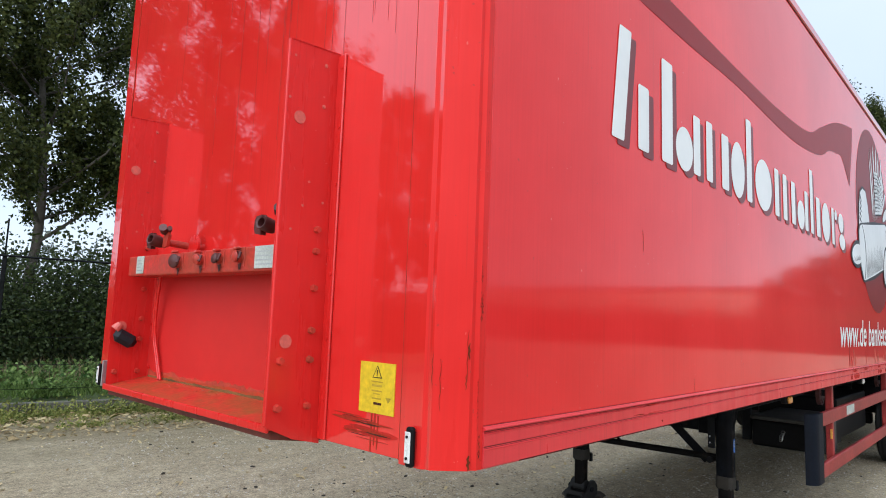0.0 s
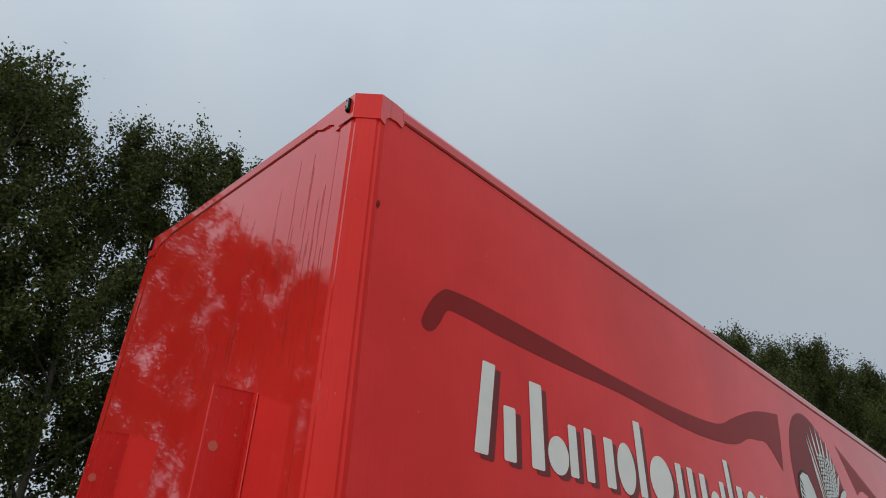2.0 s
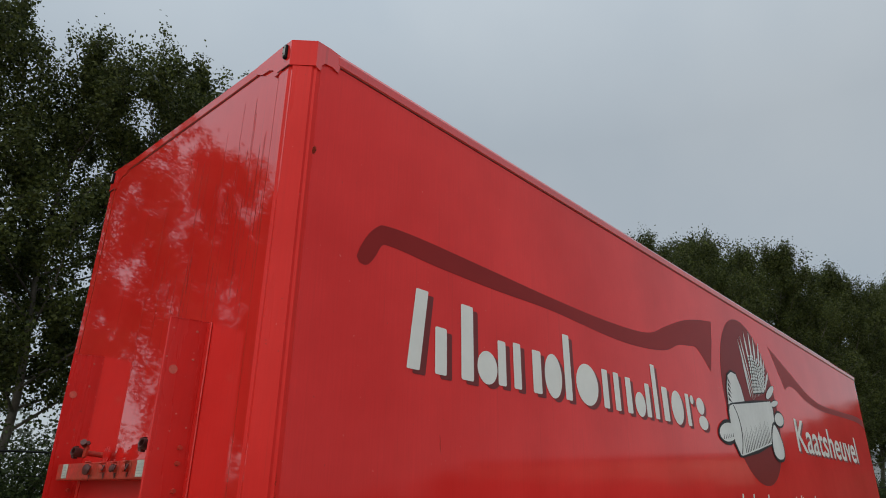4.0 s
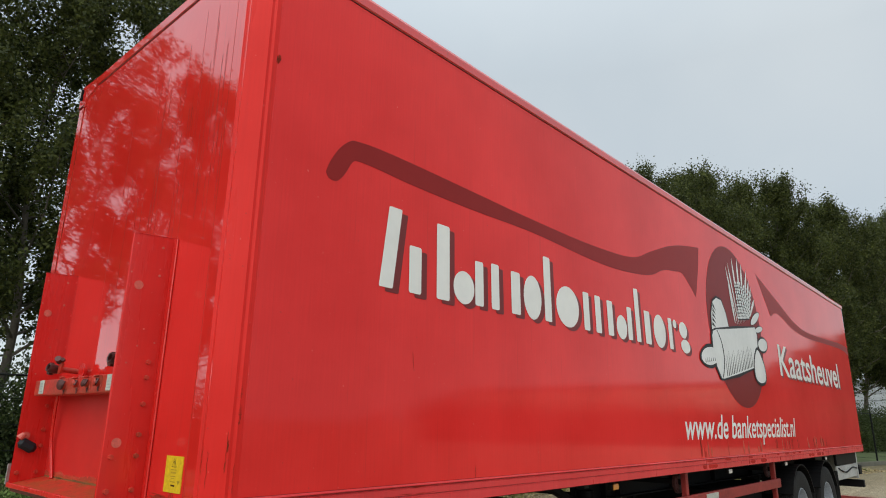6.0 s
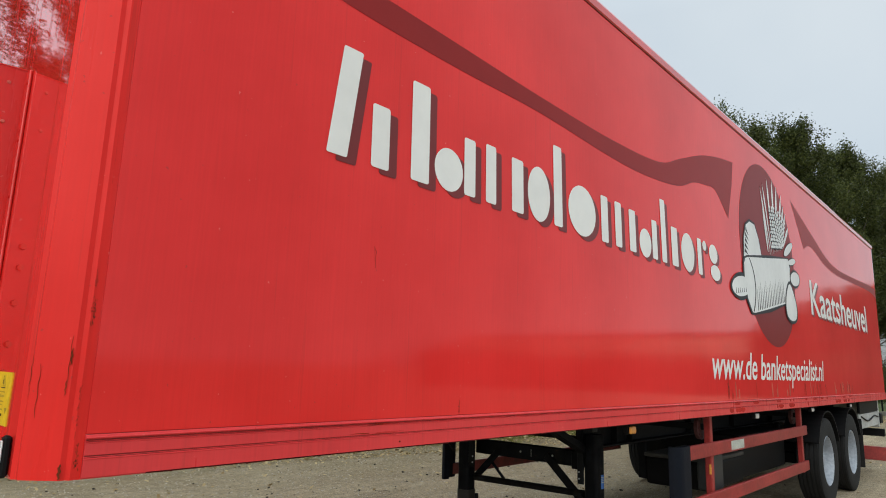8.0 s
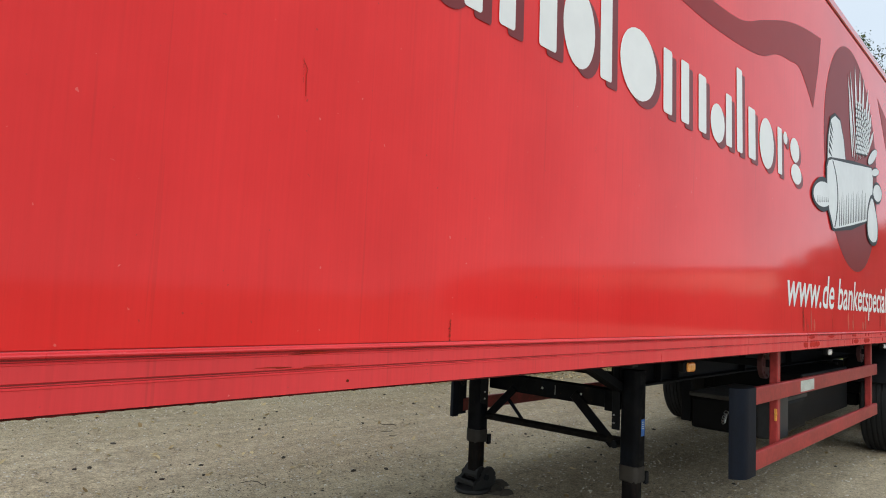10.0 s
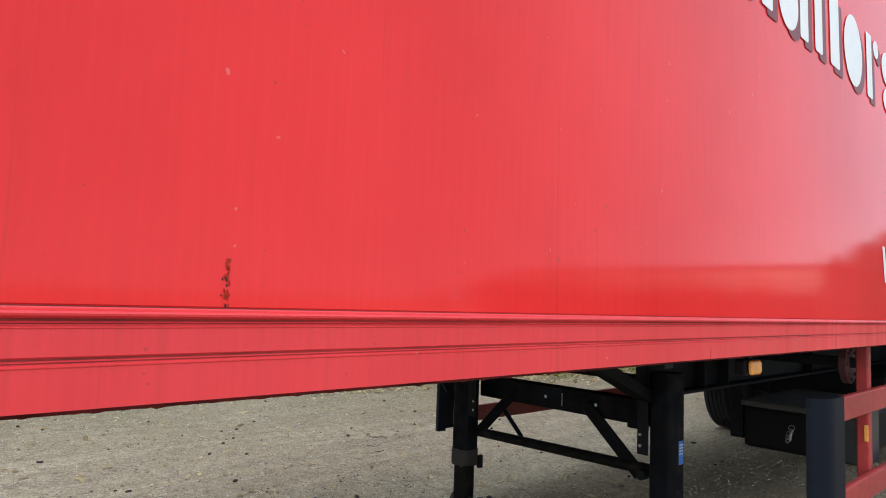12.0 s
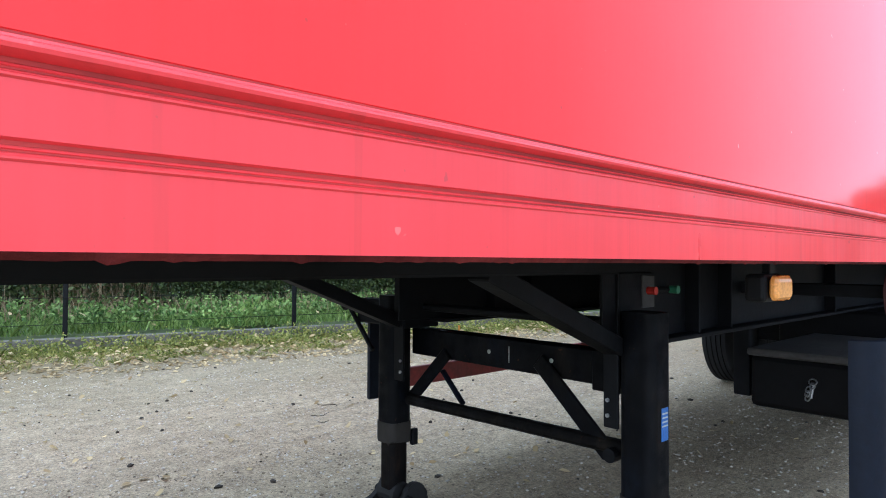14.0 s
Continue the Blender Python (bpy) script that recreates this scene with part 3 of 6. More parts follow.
# shell: front wall, chamfered corner posts, side walls, roof, rear
part("front_wall", box((mirrored(-0.19), 0.0, BOT + 0.01), (-0.19, 0.05, TOP - 0.06), 0.002), M_RED, trailer)
for sx in (0, 1):
    fx = (lambda x: x) if sx == 0 else mirrored
    outline = [(-0.1888, -0.004), (-CH, -0.004), (0.0012, CH), (0.0012, 0.1275), (-0.02, 0.1275), (-0.1888, 0.05)]
    pts = [(fx(x), y) for x, y in outline]
    bm = extrude(pts, TOP - 0.1 - BOT, Matrix.Translation((0, 0, BOT)))
    bmesh.ops.bevel(bm, geom=[e for e in bm.edges if abs(e.verts[0].co.z - e.verts[1].co.z) > 1 and any(abs(e.verts[0].co.x - fx(x)) + abs(e.verts[0].co.y - y) < 0.01 for x, y in outline[1:3])], offset=0.014, segments=4, affect="EDGES")
    me = bpy.data.meshes.new("corner_post")
    bm.normal_update()
    for f_ in bm.faces:
        f_.material_index = 1 if f_.normal.y < -0.97 else 0
    bm.to_mesh(me)
    bm.free()
    me.materials.append(M_POST)
    me.materials.append(M_RED)
    post = part("corner_post", smooth(me), M_POST, trailer)
    # joint beside the post
    part("joint", box((min(fx(-0.1906), fx(-0.1889)), -0.0046, BOT + 0.01), (max(fx(-0.1906), fx(-0.1889)), 0.0, TOP - 0.1), 0), M_JOINT, post)
    part("joint", box((min(fx(-0.004), fx(0.0002)), 0.1277, BOT), (max(fx(-0.004), fx(0.0002)), 0.1298, TOP - 0.1), 0), M_SIDE, post)
    # side wall and its rails
    part("side_wall", box((min(fx(-0.05), fx(0)), 0.13, BOT + 0.1152), (max(fx(-0.05), fx(0)), L - 0.06, TOP - 0.085), 0.002), M_SIDE, trailer)
    prof = [(-0.05, 0.0), (0.003, 0.0), (0.006, 0.004), (0.006, 0.0488), (0.0072, 0.0502), (0.0072, 0.0514), (0.0036, 0.0532), (0.0034, 0.0545), (0.0044, 0.0556), (0.0034, 0.0567),
            (0.0034, 0.0592), (0.006, 0.0612), (0.006, 0.0905), (0.0072, 0.0918), (0.0072, 0.0930), (0.0036, 0.0948), (0.0034, 0.0962), (0.0044, 0.0974), (0.0034, 0.0986), (0.0032, 0.1012),
            (0.0082, 0.1030), (0.0108, 0.1048), (0.0114, 0.1072), (0.0096, 0.1098), (0.0030, 0.1124), (0.0014, 0.1150), (-0.05, 0.1150)]
    me = bpy.data.meshes.new("bottom_rail")
    bm = extrude([(fx(x), z) for x, z in prof], L - 0.13, Matrix(((1, 0, 0, 0), (0, 0, -1, L), (0, 1, 0, BOT), (0, 0, 0, 1))))
    bm.to_mesh(me)
    bm.free()
    rail = part("bottom_rail", smooth(me, 30), M_RAIL, trailer)
    # dark strips: groove dirt and the ridge's shadow in one colour
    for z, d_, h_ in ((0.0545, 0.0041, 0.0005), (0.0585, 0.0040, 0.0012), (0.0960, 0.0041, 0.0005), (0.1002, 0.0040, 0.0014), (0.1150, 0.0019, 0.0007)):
        part("groove_dirt", box((min(fx(0.001), fx(d_)), 0.132, BOT + z - h_), (max(fx(0.001), fx(d_)), L - 0.01, BOT + z + h_), 0), M_GROOVE, rail, "dirt and shade line in the rail's groove")
    prof = [(-0.12, 0.02), (-0.12, -0.03), (-0.04, -0.076), (0.004, -0.076), (0.012, -0.070), (0.014, -0.02), (0.006, 0.0), (-0.03, 0.012)]
    rail = part("top_rail", extrude([(fx(x), z) for x, z in prof], L - 0.24, Matrix(((1, 0, 0, 0), (0, 0, -1, L), (0, 1, 0, TOP - 0.012), (0, 0, 0, 1)))), M_RED, trailer)
    part("rail_joint", box((min(fx(0.0), fx(0.005)), 0.24, TOP - 0.093), (max(fx(0.0), fx(0.005)), L - 0.05, TOP - 0.0885), 0), M_SEAL, rail)
    # corner cap with its scooped lower edges
    cap_front = [(-0.42, 0.0), (-0.42, -0.055), (-0.36, -0.085), (-0.29, -0.09), (-0.25, -0.11), (-0.225, -0.165), (-0.2, -0.165), (-0.15, -0.15), (-CH, -0.15), (-CH, 0.012), (-0.2, 0.012)]
    cap = part("corner_cap", extrude([(fx(x), z) for x, z in cap_front], 0.05, Matrix(((1, 0, 0, 0), (0, 0, -1, 0.04), (0, 1, 0, TOP - 0.02), (0, 0, 0, 1)))), M_RED, trailer)
    bm = extrude([(fx(x), y) for x, y in [(-CH, -0.010), (0.010, CH), (-0.05, CH), (-CH, 0.04)]], 0.162, Matrix.Translation((0, 0, TOP - 0.17)))
    part("cap_corner", bm, M_POST, cap)
    cap_side = [(CH, 0.012), (CH, -0.15), (0.115, -0.165), (0.125, -0.165), (0.13, -0.125), (0.15, -0.105), (0.2, -0.1), (0.24, -0.115), (0.25, -0.085), (0.25, 0.004), (0.18, 0.012)]
    m = SIDE.copy() if sx == 0 else Matrix(((0, 0, -1, -W), (1, 0, 0, 0), (0, 1, 0, 0), (0, 0, 0, 1)))
    part("cap_side", extrude(cap_side, 0.05, m @ Matrix.Translation((0, TOP - 0.02, -0.04))), M_RED, cap)
    part("cap_joint", box((min(fx(-0.2), fx(-CH)), -0.0125, TOP - 0.174), (max(fx(-0.2), fx(-CH)), -0.001, TOP - 0.169), 0), M_SEAL, cap)
    # small position lamps at the top and the foot of the front
    for z0, z1 in ((TOP - 0.115, TOP - 0.025), (1.205, 1.312)):
        lamp = part("position_lamp", box((min(fx(-0.147), fx(-0.119)), -0.026, z0), (max(fx(-0.147), fx(-0.119)), -0.006, z1), 0.006), M_BOX, trailer, "small black and clear position lamp")
        part("lens", box((min(fx(-0.144), fx(-0.122)), -0.030, z0 + 0.012), (max(fx(-0.144), fx(-0.122)), -0.0258, z1 - 0.012), 0.002), M_CLEAR if z0 < 2 else M_REARGREY, lamp)
        for zz in (z0 + 0.025, z1 - 0.025):
            part("screw", rod((fx(-0.133), -0.033, zz), (fx(-0.133), -0.0298, zz), 0.004, 8), M_BOX, lamp)
prof = [(0.04, 0.02), (0.04, -0.03), (-0.002, -0.07), (-0.009, -0.066), (-0.011, -0.012), (-0.004, 0.0), (0.0, 0.004)]
rail = part("front_top_rail", extrude(prof, W - 0.84, Matrix(((0, 0, 1, -W + 0.42), (1, 0, 0, 0), (0, 1, 0, TOP - 0.012), (0, 0, 0, 1)))), M_RED, trailer)
part("rail_joint", box((-W + 0.42, -0.004, TOP - 0.0865), (-0.42, 0.0, TOP - 0.0825), 0), M_SEAL, rail)
part("roof", box((-W + 0.08, 0.035, TOP - 0.06), (-0.08, L - 0.03, TOP - 0.02), 0.004), M_REARGREY, trailer)
part("floor", box((-W + 0.05, 0.05, BOT + 0.06), (-0.05, L - 0.05, BOT + 0.1), 0.002), M_BLACK, trailer)
part("rear_frame", box((-W, L - 0.058, BOT), (0.0, L, TOP - 0.02), 0.006), M_RED, trailer)

# brackets on the front wall
for sx, bx in ((0, -0.562), (1, -1.864)):
    z0, z1 = (1.268, 2.477) if sx == 0 else (1.25, 2.472)
    d = -0.194 if sx == 0 else -0.175
    bm = extrude([(d, z0), (d, z1), (-0.002, z1 + 0.01), (-0.002, 1.203), (-0.10, 1.226)], 0.012, Matrix(((0, 0, 1, bx - 0.012), (1, 0, 0, 0), (0, 1, 0, 0), (0, 0, 0, 1))))
    bmesh.ops.bevel(bm, geom=bm.edges[:], offset=0.003, segments=2, affect="EDGES")
    br = part("bracket", bm, M_BRACKET, trailer, "red steel bracket plate with bolts")
    if sx == 0:
        part("lip", box((bx - 0.018, d - 0.007, z0), (bx - 0.001, d + 0.004, z1), 0.004, 2), M_BRACKET, br)
        part("flange", box((bx, -0.010, 1.215), (bx + 0.040, -0.001, z1 + 0.005), 0.003), M_BRACKET, br)
    for z in (2.43, 2.29, 1.879, 1.809, 1.69, 1.556, 1.465, 1.322):
        big = z < 2.0
        part("bolt", rod((bx, d * 0.29, z), (bx + (0.015 if big else 0.005), d * 0.29, z), 0.0125 if big else 0.007, 6, 0.010 if big else 0.005), M_GRUBBY if big else M_FADED, br)
    for y, z in ((d * 0.85, 1.462), (d * 0.85, 1.321)):
        part("bolt", rod((bx, y, z), (bx + 0.016, y, z), 0.0135, 6, 0.011), M_GRUBBY, br)
    for z in (2.231, 1.521):
        part("plug", rod((bx, d * 0.76, z), (bx + 0.003, d * 0.76, z), 0.021, 20), M_FADED, br, "round faded plug")
    # near bracket's rivets; on the far one pale paint stands for sky-lit holes
    for y, z in ((0.91, 2.428), (0.97, 2.288), (0.5, 2.03), (0.6, 1.95), (0.2, 1.97), (0.8, 1.87)):
        part("rivet", rod((bx, d * y, z), (bx + 0.002, d * y, z), 0.0045, 8), M_FADED, br)
    for z in (2.435, 2.228, 2.035, 1.74, 1.533, 1.339):
        part("rivet", rod((bx + 0.027, -0.010, z), (bx + 0.027, -0.014, z), 0.006, 8), M_BRACKET, br)
XL, XR = -1.864, -0.574
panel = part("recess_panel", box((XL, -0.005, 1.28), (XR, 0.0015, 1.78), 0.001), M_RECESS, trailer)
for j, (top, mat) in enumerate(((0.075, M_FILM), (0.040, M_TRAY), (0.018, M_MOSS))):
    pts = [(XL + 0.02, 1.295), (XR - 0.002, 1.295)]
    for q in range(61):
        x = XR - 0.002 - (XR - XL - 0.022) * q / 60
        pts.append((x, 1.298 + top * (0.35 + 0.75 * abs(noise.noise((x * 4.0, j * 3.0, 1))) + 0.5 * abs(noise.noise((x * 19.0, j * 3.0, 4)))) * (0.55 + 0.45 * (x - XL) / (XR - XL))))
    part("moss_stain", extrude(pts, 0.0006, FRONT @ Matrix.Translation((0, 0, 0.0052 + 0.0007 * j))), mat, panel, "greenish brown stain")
tray = part("tray", extrude([(-0.178, 1.263), (-0.178, 1.253), (-0.004, 1.285), (-0.004, 1.297)], XR - XL, YZ(XL)), M_TRAY, trailer, "red tray with brown moss at the back")
part("lip", box((XL - 0.012, -0.186, 1.246), (XR, -0.176, 1.271), 0.004, 2), M_BRACKET, tray)
part("apron", extrude([(-0.172, 1.254), (-0.165, 1.225), (-0.02, 1.204), (0.35, 1.202), (0.35, 1.22), (0.0, 1.262)], XR - XL - 0.02, YZ(XL + 0.01)), M_APRON, tray, "dark brown underside of the tray")
rnd = random.Random(8)
for k in range(40):
    x, y = rnd.uniform(XL + 0.1, XR - 0.03), -0.012 - 0.05 * rnd.random() ** 2
    r = rnd.uniform(0.006, 0.02)
    part("moss", lathe([(0.0, 0.005), (r * 0.6, 0.004), (r, 0.0)], Matrix.Translation((x, y, 1.295 + y * 0.2)) @ Matrix.Diagonal((1.8, 0.8, 1, 1)), 7), M_TRAY, tray)
part("king_pin_plate", box((-1.75, 0.15, 1.215), (-0.77, 1.6, BOT + 0.06), 0.01), M_BLACK, trailer)

# the bar with the air and electric sockets
bar = part("socket_bar", box((XL + 0.05, -0.145, 1.742), (XR, -0.03, 1.828), 0.006, 2), M_GRUBBY, trailer, "grimy red bar with electric sockets")
for j, x in enumerate((-1.325, -1.141, -1.002, -0.863)):
    r = 0.029 if j == 0 else 0.021
    so = part("socket", rod((x, -0.144, 1.794), (x, -0.162, 1.794), r, 16, r * 0.95), M_GRUBBY, bar, "grimy red round electric socket with lid")
    part("ring", rod((x, -0.162, 1.794), (x + 0.001, -0.166, 1.794), r * 0.85, 16), M_COUPLING, so)
    me_ = lathe([(0.0, 0.012), (r * 0.5, 0.011), (r * 0.9, 0.006), (r * 0.98, 0.0)], Matrix.Translation((x + 0.006, -0.169, 1.792)) @ Matrix.Rotation(radians(90 + 14 * math.sin(j * 2.1)), 4, "X") @ Matrix.Rotation(radians(16 - 9 * j), 4, "Y"), 14)
    part("flap", me_, M_COUPLING if j % 2 == 0 else M_GRUBBY, so)
    part("hinge", beam((x - 0.004, -0.150, 1.802 + r), (x + 0.004 * (j - 1), -0.178, 1.798 + r), 0.015, 0.011), M_GRUBBY, so)
    part("spring", rod((x + r * 0.8, -0.158, 1.808), (x + r * 1.15, -0.170, 1.784), 0.006, 7), M_COUPLING, so)
    part("plate", box((x - r - 0.006, -0.148, 1.763 - 0.004 * (j % 2)), (x + r + 0.006, -0.1445, 1.826), 0.001), M_GRUBBY, so)
    part("slot", box((x - r - 0.003, -0.1495, 1.781), (x - r + 0.003, -0.148, 1.811), 0.0), M_COUPLING, so)
    part("drip", extrude([(x - 0.012, 1.769), (x + 0.012, 1.772), (x + 0.006, 1.751), (x + 0.003, 1.739 + 0.004 * j), (x - 0.003, 1.736 + 0.004 * j), (x - 0.005, 1.754)], 0.0008, FRONT @ Matrix.Translation((0, 0, 0.1484))), M_COUPLING, so)
for x0, x1 in ((-1.721, -1.65), (-0.77, -0.64)):
    lb = part("type_label", box((x0, -0.149, 1.751), (x1, -0.1455, 1.826), 0.001), M_STICKER, bar, "faded white type label")
    for k in range(4):
        part("text_bar", box((x0 + 0.01, -0.1496, 1.763 + 0.014 * k), (x1 - 0.012 - 0.012 * (k % 2), -0.1491, 1.767 + 0.014 * k), 0), M_REARGREY, lb)
for x, z in ((-1.545, 1.886), (-0.705, 1.894)):
    cp = part("air_coupling", rod((x + 0.02, -0.02, z - 0.01), (x, -0.13, z), 0.015, 12), M_GRUBBY, trailer, "grimy dark red air coupling head")
    me_ = lathe([(0.015, 0.002), (0.016, 0.026), (0.022, 0.028), (0.025, 0.020), (0.025, -0.012), (0.021, -0.03), (0.0, -0.034)], Matrix.Translation((x, -0.150, z)) @ Matrix.Rotation(radians(78), 4, "X") @ Matrix.Rotation(radians(10), 4, "Y"), 22)
    part("head", me_, M_COUPLING, cp, "dark round coupling face")
    part("bore", rod((x, -0.149, z), (x, -0.152, z), 0.0165, 14), M_INK, cp)
    part("claw", extrude([(x - 0.062, z - 0.012), (x - 0.055, z - 0.028), (x - 0.02, z - 0.034), (x - 0.02, z + 0.034), (x - 0.05, z + 0.030), (x - 0.06, z + 0.018)], 0.020, FRONT @ Matrix.Translation((0, 0, 0.140))), M_COUPLING, cp)
    part("lever", extrude([(x + 0.022, z - 0.03), (x + 0.060, z - 0.024), (x + 0.078, z + 0.02), (x + 0.055, z + 0.055), (x + 0.03, z + 0.02)], 0.012, FRONT @ Matrix.Translation((0, 0, 0.120))), M_GRUBBY, cp)
    part("fitting", rod((x + 0.045, -0.135, z + 0.038), (x + 0.070, -0.155, z + 0.052), 0.017, 9), M_COUPLING, cp)
    part("fitting", rod((x + 0.055, -0.12, z + 0.045), (x + 0.10, -0.14, z + 0.048), 0.010, 8), M_COUPLING, cp)
    if x < -1:
        part("base_disc", rod((x + 0.11, -0.031, z - 0.01), (x + 0.11, -0.040, z - 0.01), 0.042, 20), M_BRACKET, cp)
for i, dx in enumerate((0.0, 0.018)):
    pts = spline([(-1.69 + dx, -0.06, 1.75), (-1.74 + dx, -0.045, 1.635), (-1.77 + dx, -0.03, 1.50), (-1.74 + dx, -0.02, 1.38), (-1.70 + dx, -0.02, 1.295)], 8)
    part("cable", pipe(pts, 0.006, 8), M_BRACKET, trailer, "red-painted cable")
plug = part("plug_holder", beam((-1.835, -0.170, 1.492), (-1.82, -0.085, 1.443), 0.05, 0.058, 0.018), M_INK, trailer, "black plug holder on the bracket")
part("flap", rod((-1.835, -0.170, 1.507), (-1.83, -0.15, 1.532), 0.022, 12, 0.014), M_FADED, plug)
part("edge_strip", box((XL - 0.02, -0.192, 1.26), (XL - 0.0125, -0.17, 1.37), 0.002), M_STEEL, trailer)

# yellow warning sticker: triangle, bars for unreadable lines
stk = part("warning_sticker", box((-0.371, -0.0028, 1.3265), (-0.219, 0.0008, 1.4735), 0.0), M_YELLOW, trailer, "yellow warning sticker")
u0 = -0.294


def front_flat(name, pts, mat, parent, lift):
    return part(name, extrude(pts, 0.0006, FRONT @ Matrix.Translation((0, 0, lift))), mat, parent)


front_flat("triangle", [(u0 - 0.021, 1.4285), (u0 + 0.021, 1.4285), (u0, 1.4655)], M_INK, stk, 0.0029)
front_flat("triangle_field", [(u0 - 0.0165, 1.4311), (u0 + 0.0165, 1.4311), (u0, 1.4605)], M_YELLOW, stk, 0.0034)
front_flat("mark", [(u0 - 0.0016, 1.4385), (u0 + 0.0016, 1.4385), (u0 + 0.0022, 1.4525), (u0 - 0.0022, 1.4525)], M_INK, stk, 0.0039)
front_flat("mark", ellipse(u0, 1.4350, 0.0018, 0.0018, n=8), M_INK, stk, 0.0039)
for z, w_, h_ in ((1.4165, 0.025, 0.003), (1.4035, 0.022, 0.006), (1.3895, 0.022, 0.004), (1.3815, 0.015, 0.003), (1.3675, 0.020, 0.004)):
    front_flat("text_bar", [(u0 - w_, z), (u0 + w_, z), (u0 + w_, z + h_), (u0 - w_, z + h_)], M_STKINK, stk, 0.0031)
front_flat("text_bar", [(u0 - 0.012, 1.3515), (u0 + 0.022, 1.3515), (u0 + 0.022, 1.3585), (u0 - 0.012, 1.3585)], M_DIRT, stk, 0.0031)
front_flat("sign", [(u0 + 0.04, 1.3755), (u0 + 0.062, 1.3755), (u0 + 0.051, 1.3595)], M_STKINK, stk, 0.0031)
# rain streaks down the front wall
rnd = random.Random(19)
for k in range(46):
    u = -0.215 - 1.25 * rnd.random() ** 1.5
    top_, ln_, w_ = rnd.uniform(2.7, 3.78), rnd.uniform(0.10, 0.75), rnd.uniform(0.0004, 0.0010)
    ends = [(u + 0.003 * noise.noise((u * 9, q * 0.7, 2.0)), top_ - ln_ * q / 6) for q in range(7)]
    front_flat("rain_streak", [(a - w_ * (1.0 - 0.1 * q), z) for q, (a, z) in enumerate(ends)] + [(a + w_ * (1.0 - 0.1 * q), z) for q, (a, z) in reversed(list(enumerate(ends)))], M_STREAK, trailer, 0.0004 + 0.00002 * k)
# scrape marks below the sticker, each a bundle of thin smears
rnd = random.Random(12)
for a, b_, z, n_ in ((-0.505, -0.197, 1.303, 16), (-0.445, -0.225, 1.268, 11)):
    for k in range(n_):
        p0 = a + rnd.uniform(0.0, 0.55) * (b_ - a)
        p1 = min(b_, p0 + rnd.uniform(0.05, 0.16))
        zz, hh = z + rnd.gauss(0, 0.007) - 0.02 * (p0 - a), rnd.uniform(0.0008, 0.0045)
        pts = [(p0 + (p1 - p0) * q / 8, zz - 0.02 * (p1 - p0) * q / 8 - hh * math.sin(math.pi * q / 8)) for q in range(9)]
        pts += [(p0 + (p1 - p0) * q / 8, zz - 0.02 * (p1 - p0) * q / 8 + hh * math.sin(math.pi * q / 8) * 0.6 + 0.0002) for q in range(7, 0, -1)]
        front_flat("scrape", pts, M_SCRAPE if k % 5 else M_DIRT, trailer, 0.0008 + 0.00003 * k)
for k in range(7):
    front_flat("smear", ellipse(rnd.uniform(-0.47, -0.25), rnd.choice((1.302, 1.269)) + rnd.gauss(0, 0.005), rnd.uniform(0.03, 0.07), rnd.uniform(0.004, 0.009), -1.5, 20), M_SMEAR, trailer, 0.00030 + 0.00004 * k)
for x, z0_, z1_ in ((-0.314, 1.215, 1.325), (-0.300, 1.235, 1.327), (-0.286, 1.225, 1.32)):
    front_flat("run", [(x - 0.003, z0_), (x + 0.002, z0_), (x + 0.003, z1_), (x - 0.002, z1_)], M_SCRAPE, trailer, 0.0006)
# rust cracks on the corner post's bevel
BEVEL = Matrix.Translation((-CH, -0.004, 0)) @ Matrix(((0.7071, 0, 0.7071, 0), (0.7071, 0, -0.7071, 0), (0, 1, 0, 0), (0, 0, 0, 1)))
for u, z0_, z1_, w_ in ((0.108, 1.44, 1.58, 0.0008), (0.112, 1.50, 1.545, 0.0022), (0.106, 1.42, 1.46, 0.0014), (0.035, 1.36, 1.50, 0.0007), (0.012, 1.42, 1.52, 0.0007), (0.118, 1.206, 1.245, 0.004)):
    pts = [(u + 0.0018 * math.sin(q * 1.9 + u * 50) - w_ * (0.4 + 0.6 * math.sin(math.pi * q / 8)), z0_ + (z1_ - z0_) * q / 8) for q in range(9)]
    pts += [(u + 0.0018 * math.sin(q * 1.9 + u * 50) + w_ * (0.4 + 0.6 * math.sin(math.pi * q / 8)), z0_ + (z1_ - z0_) * q / 8) for q in range(8, -1, -1)]
    part("rust_crack", extrude(pts, 0.0006, BEVEL @ Matrix.Translation((0, 0, 0.0008))), M_RUST, trailer)


# ---- print on the side ----
def laid(u, v):
    """A drawing's point to metres along the side (y, z)."""
    y_ = 1.019 * u - 0.015
    return 0.007 + y_ * (1.0448 - 0.0113 * v), v + 0.007 + y_ * (0.0018 - 0.0008 * v)


def side_flat(name, pts, mat, parent, lift=0.001, label=""):
    return part(name, extrude([laid(u, v) for u, v in pts], 0.0008, SIDE @ Matrix.Translation((0, 0, lift))), mat, parent, label)


def rounded(u0, v0, u1, v1, r=0.012, lean=0.0):
    out = []
    for cu, cv, a0 in ((u1 - r, v0 + r, -90), (u1 - r, v1 - r, 0), (u0 + r, v1 - r, 90), (u0 + r, v0 + r, 180)):
        for k in range(4):
            a = radians(a0 + 30 * k)
            u, v = cu + r * math.cos(a), cv + r * math.sin(a)
            out.append((u + lean * (v - v0), v))
    return out


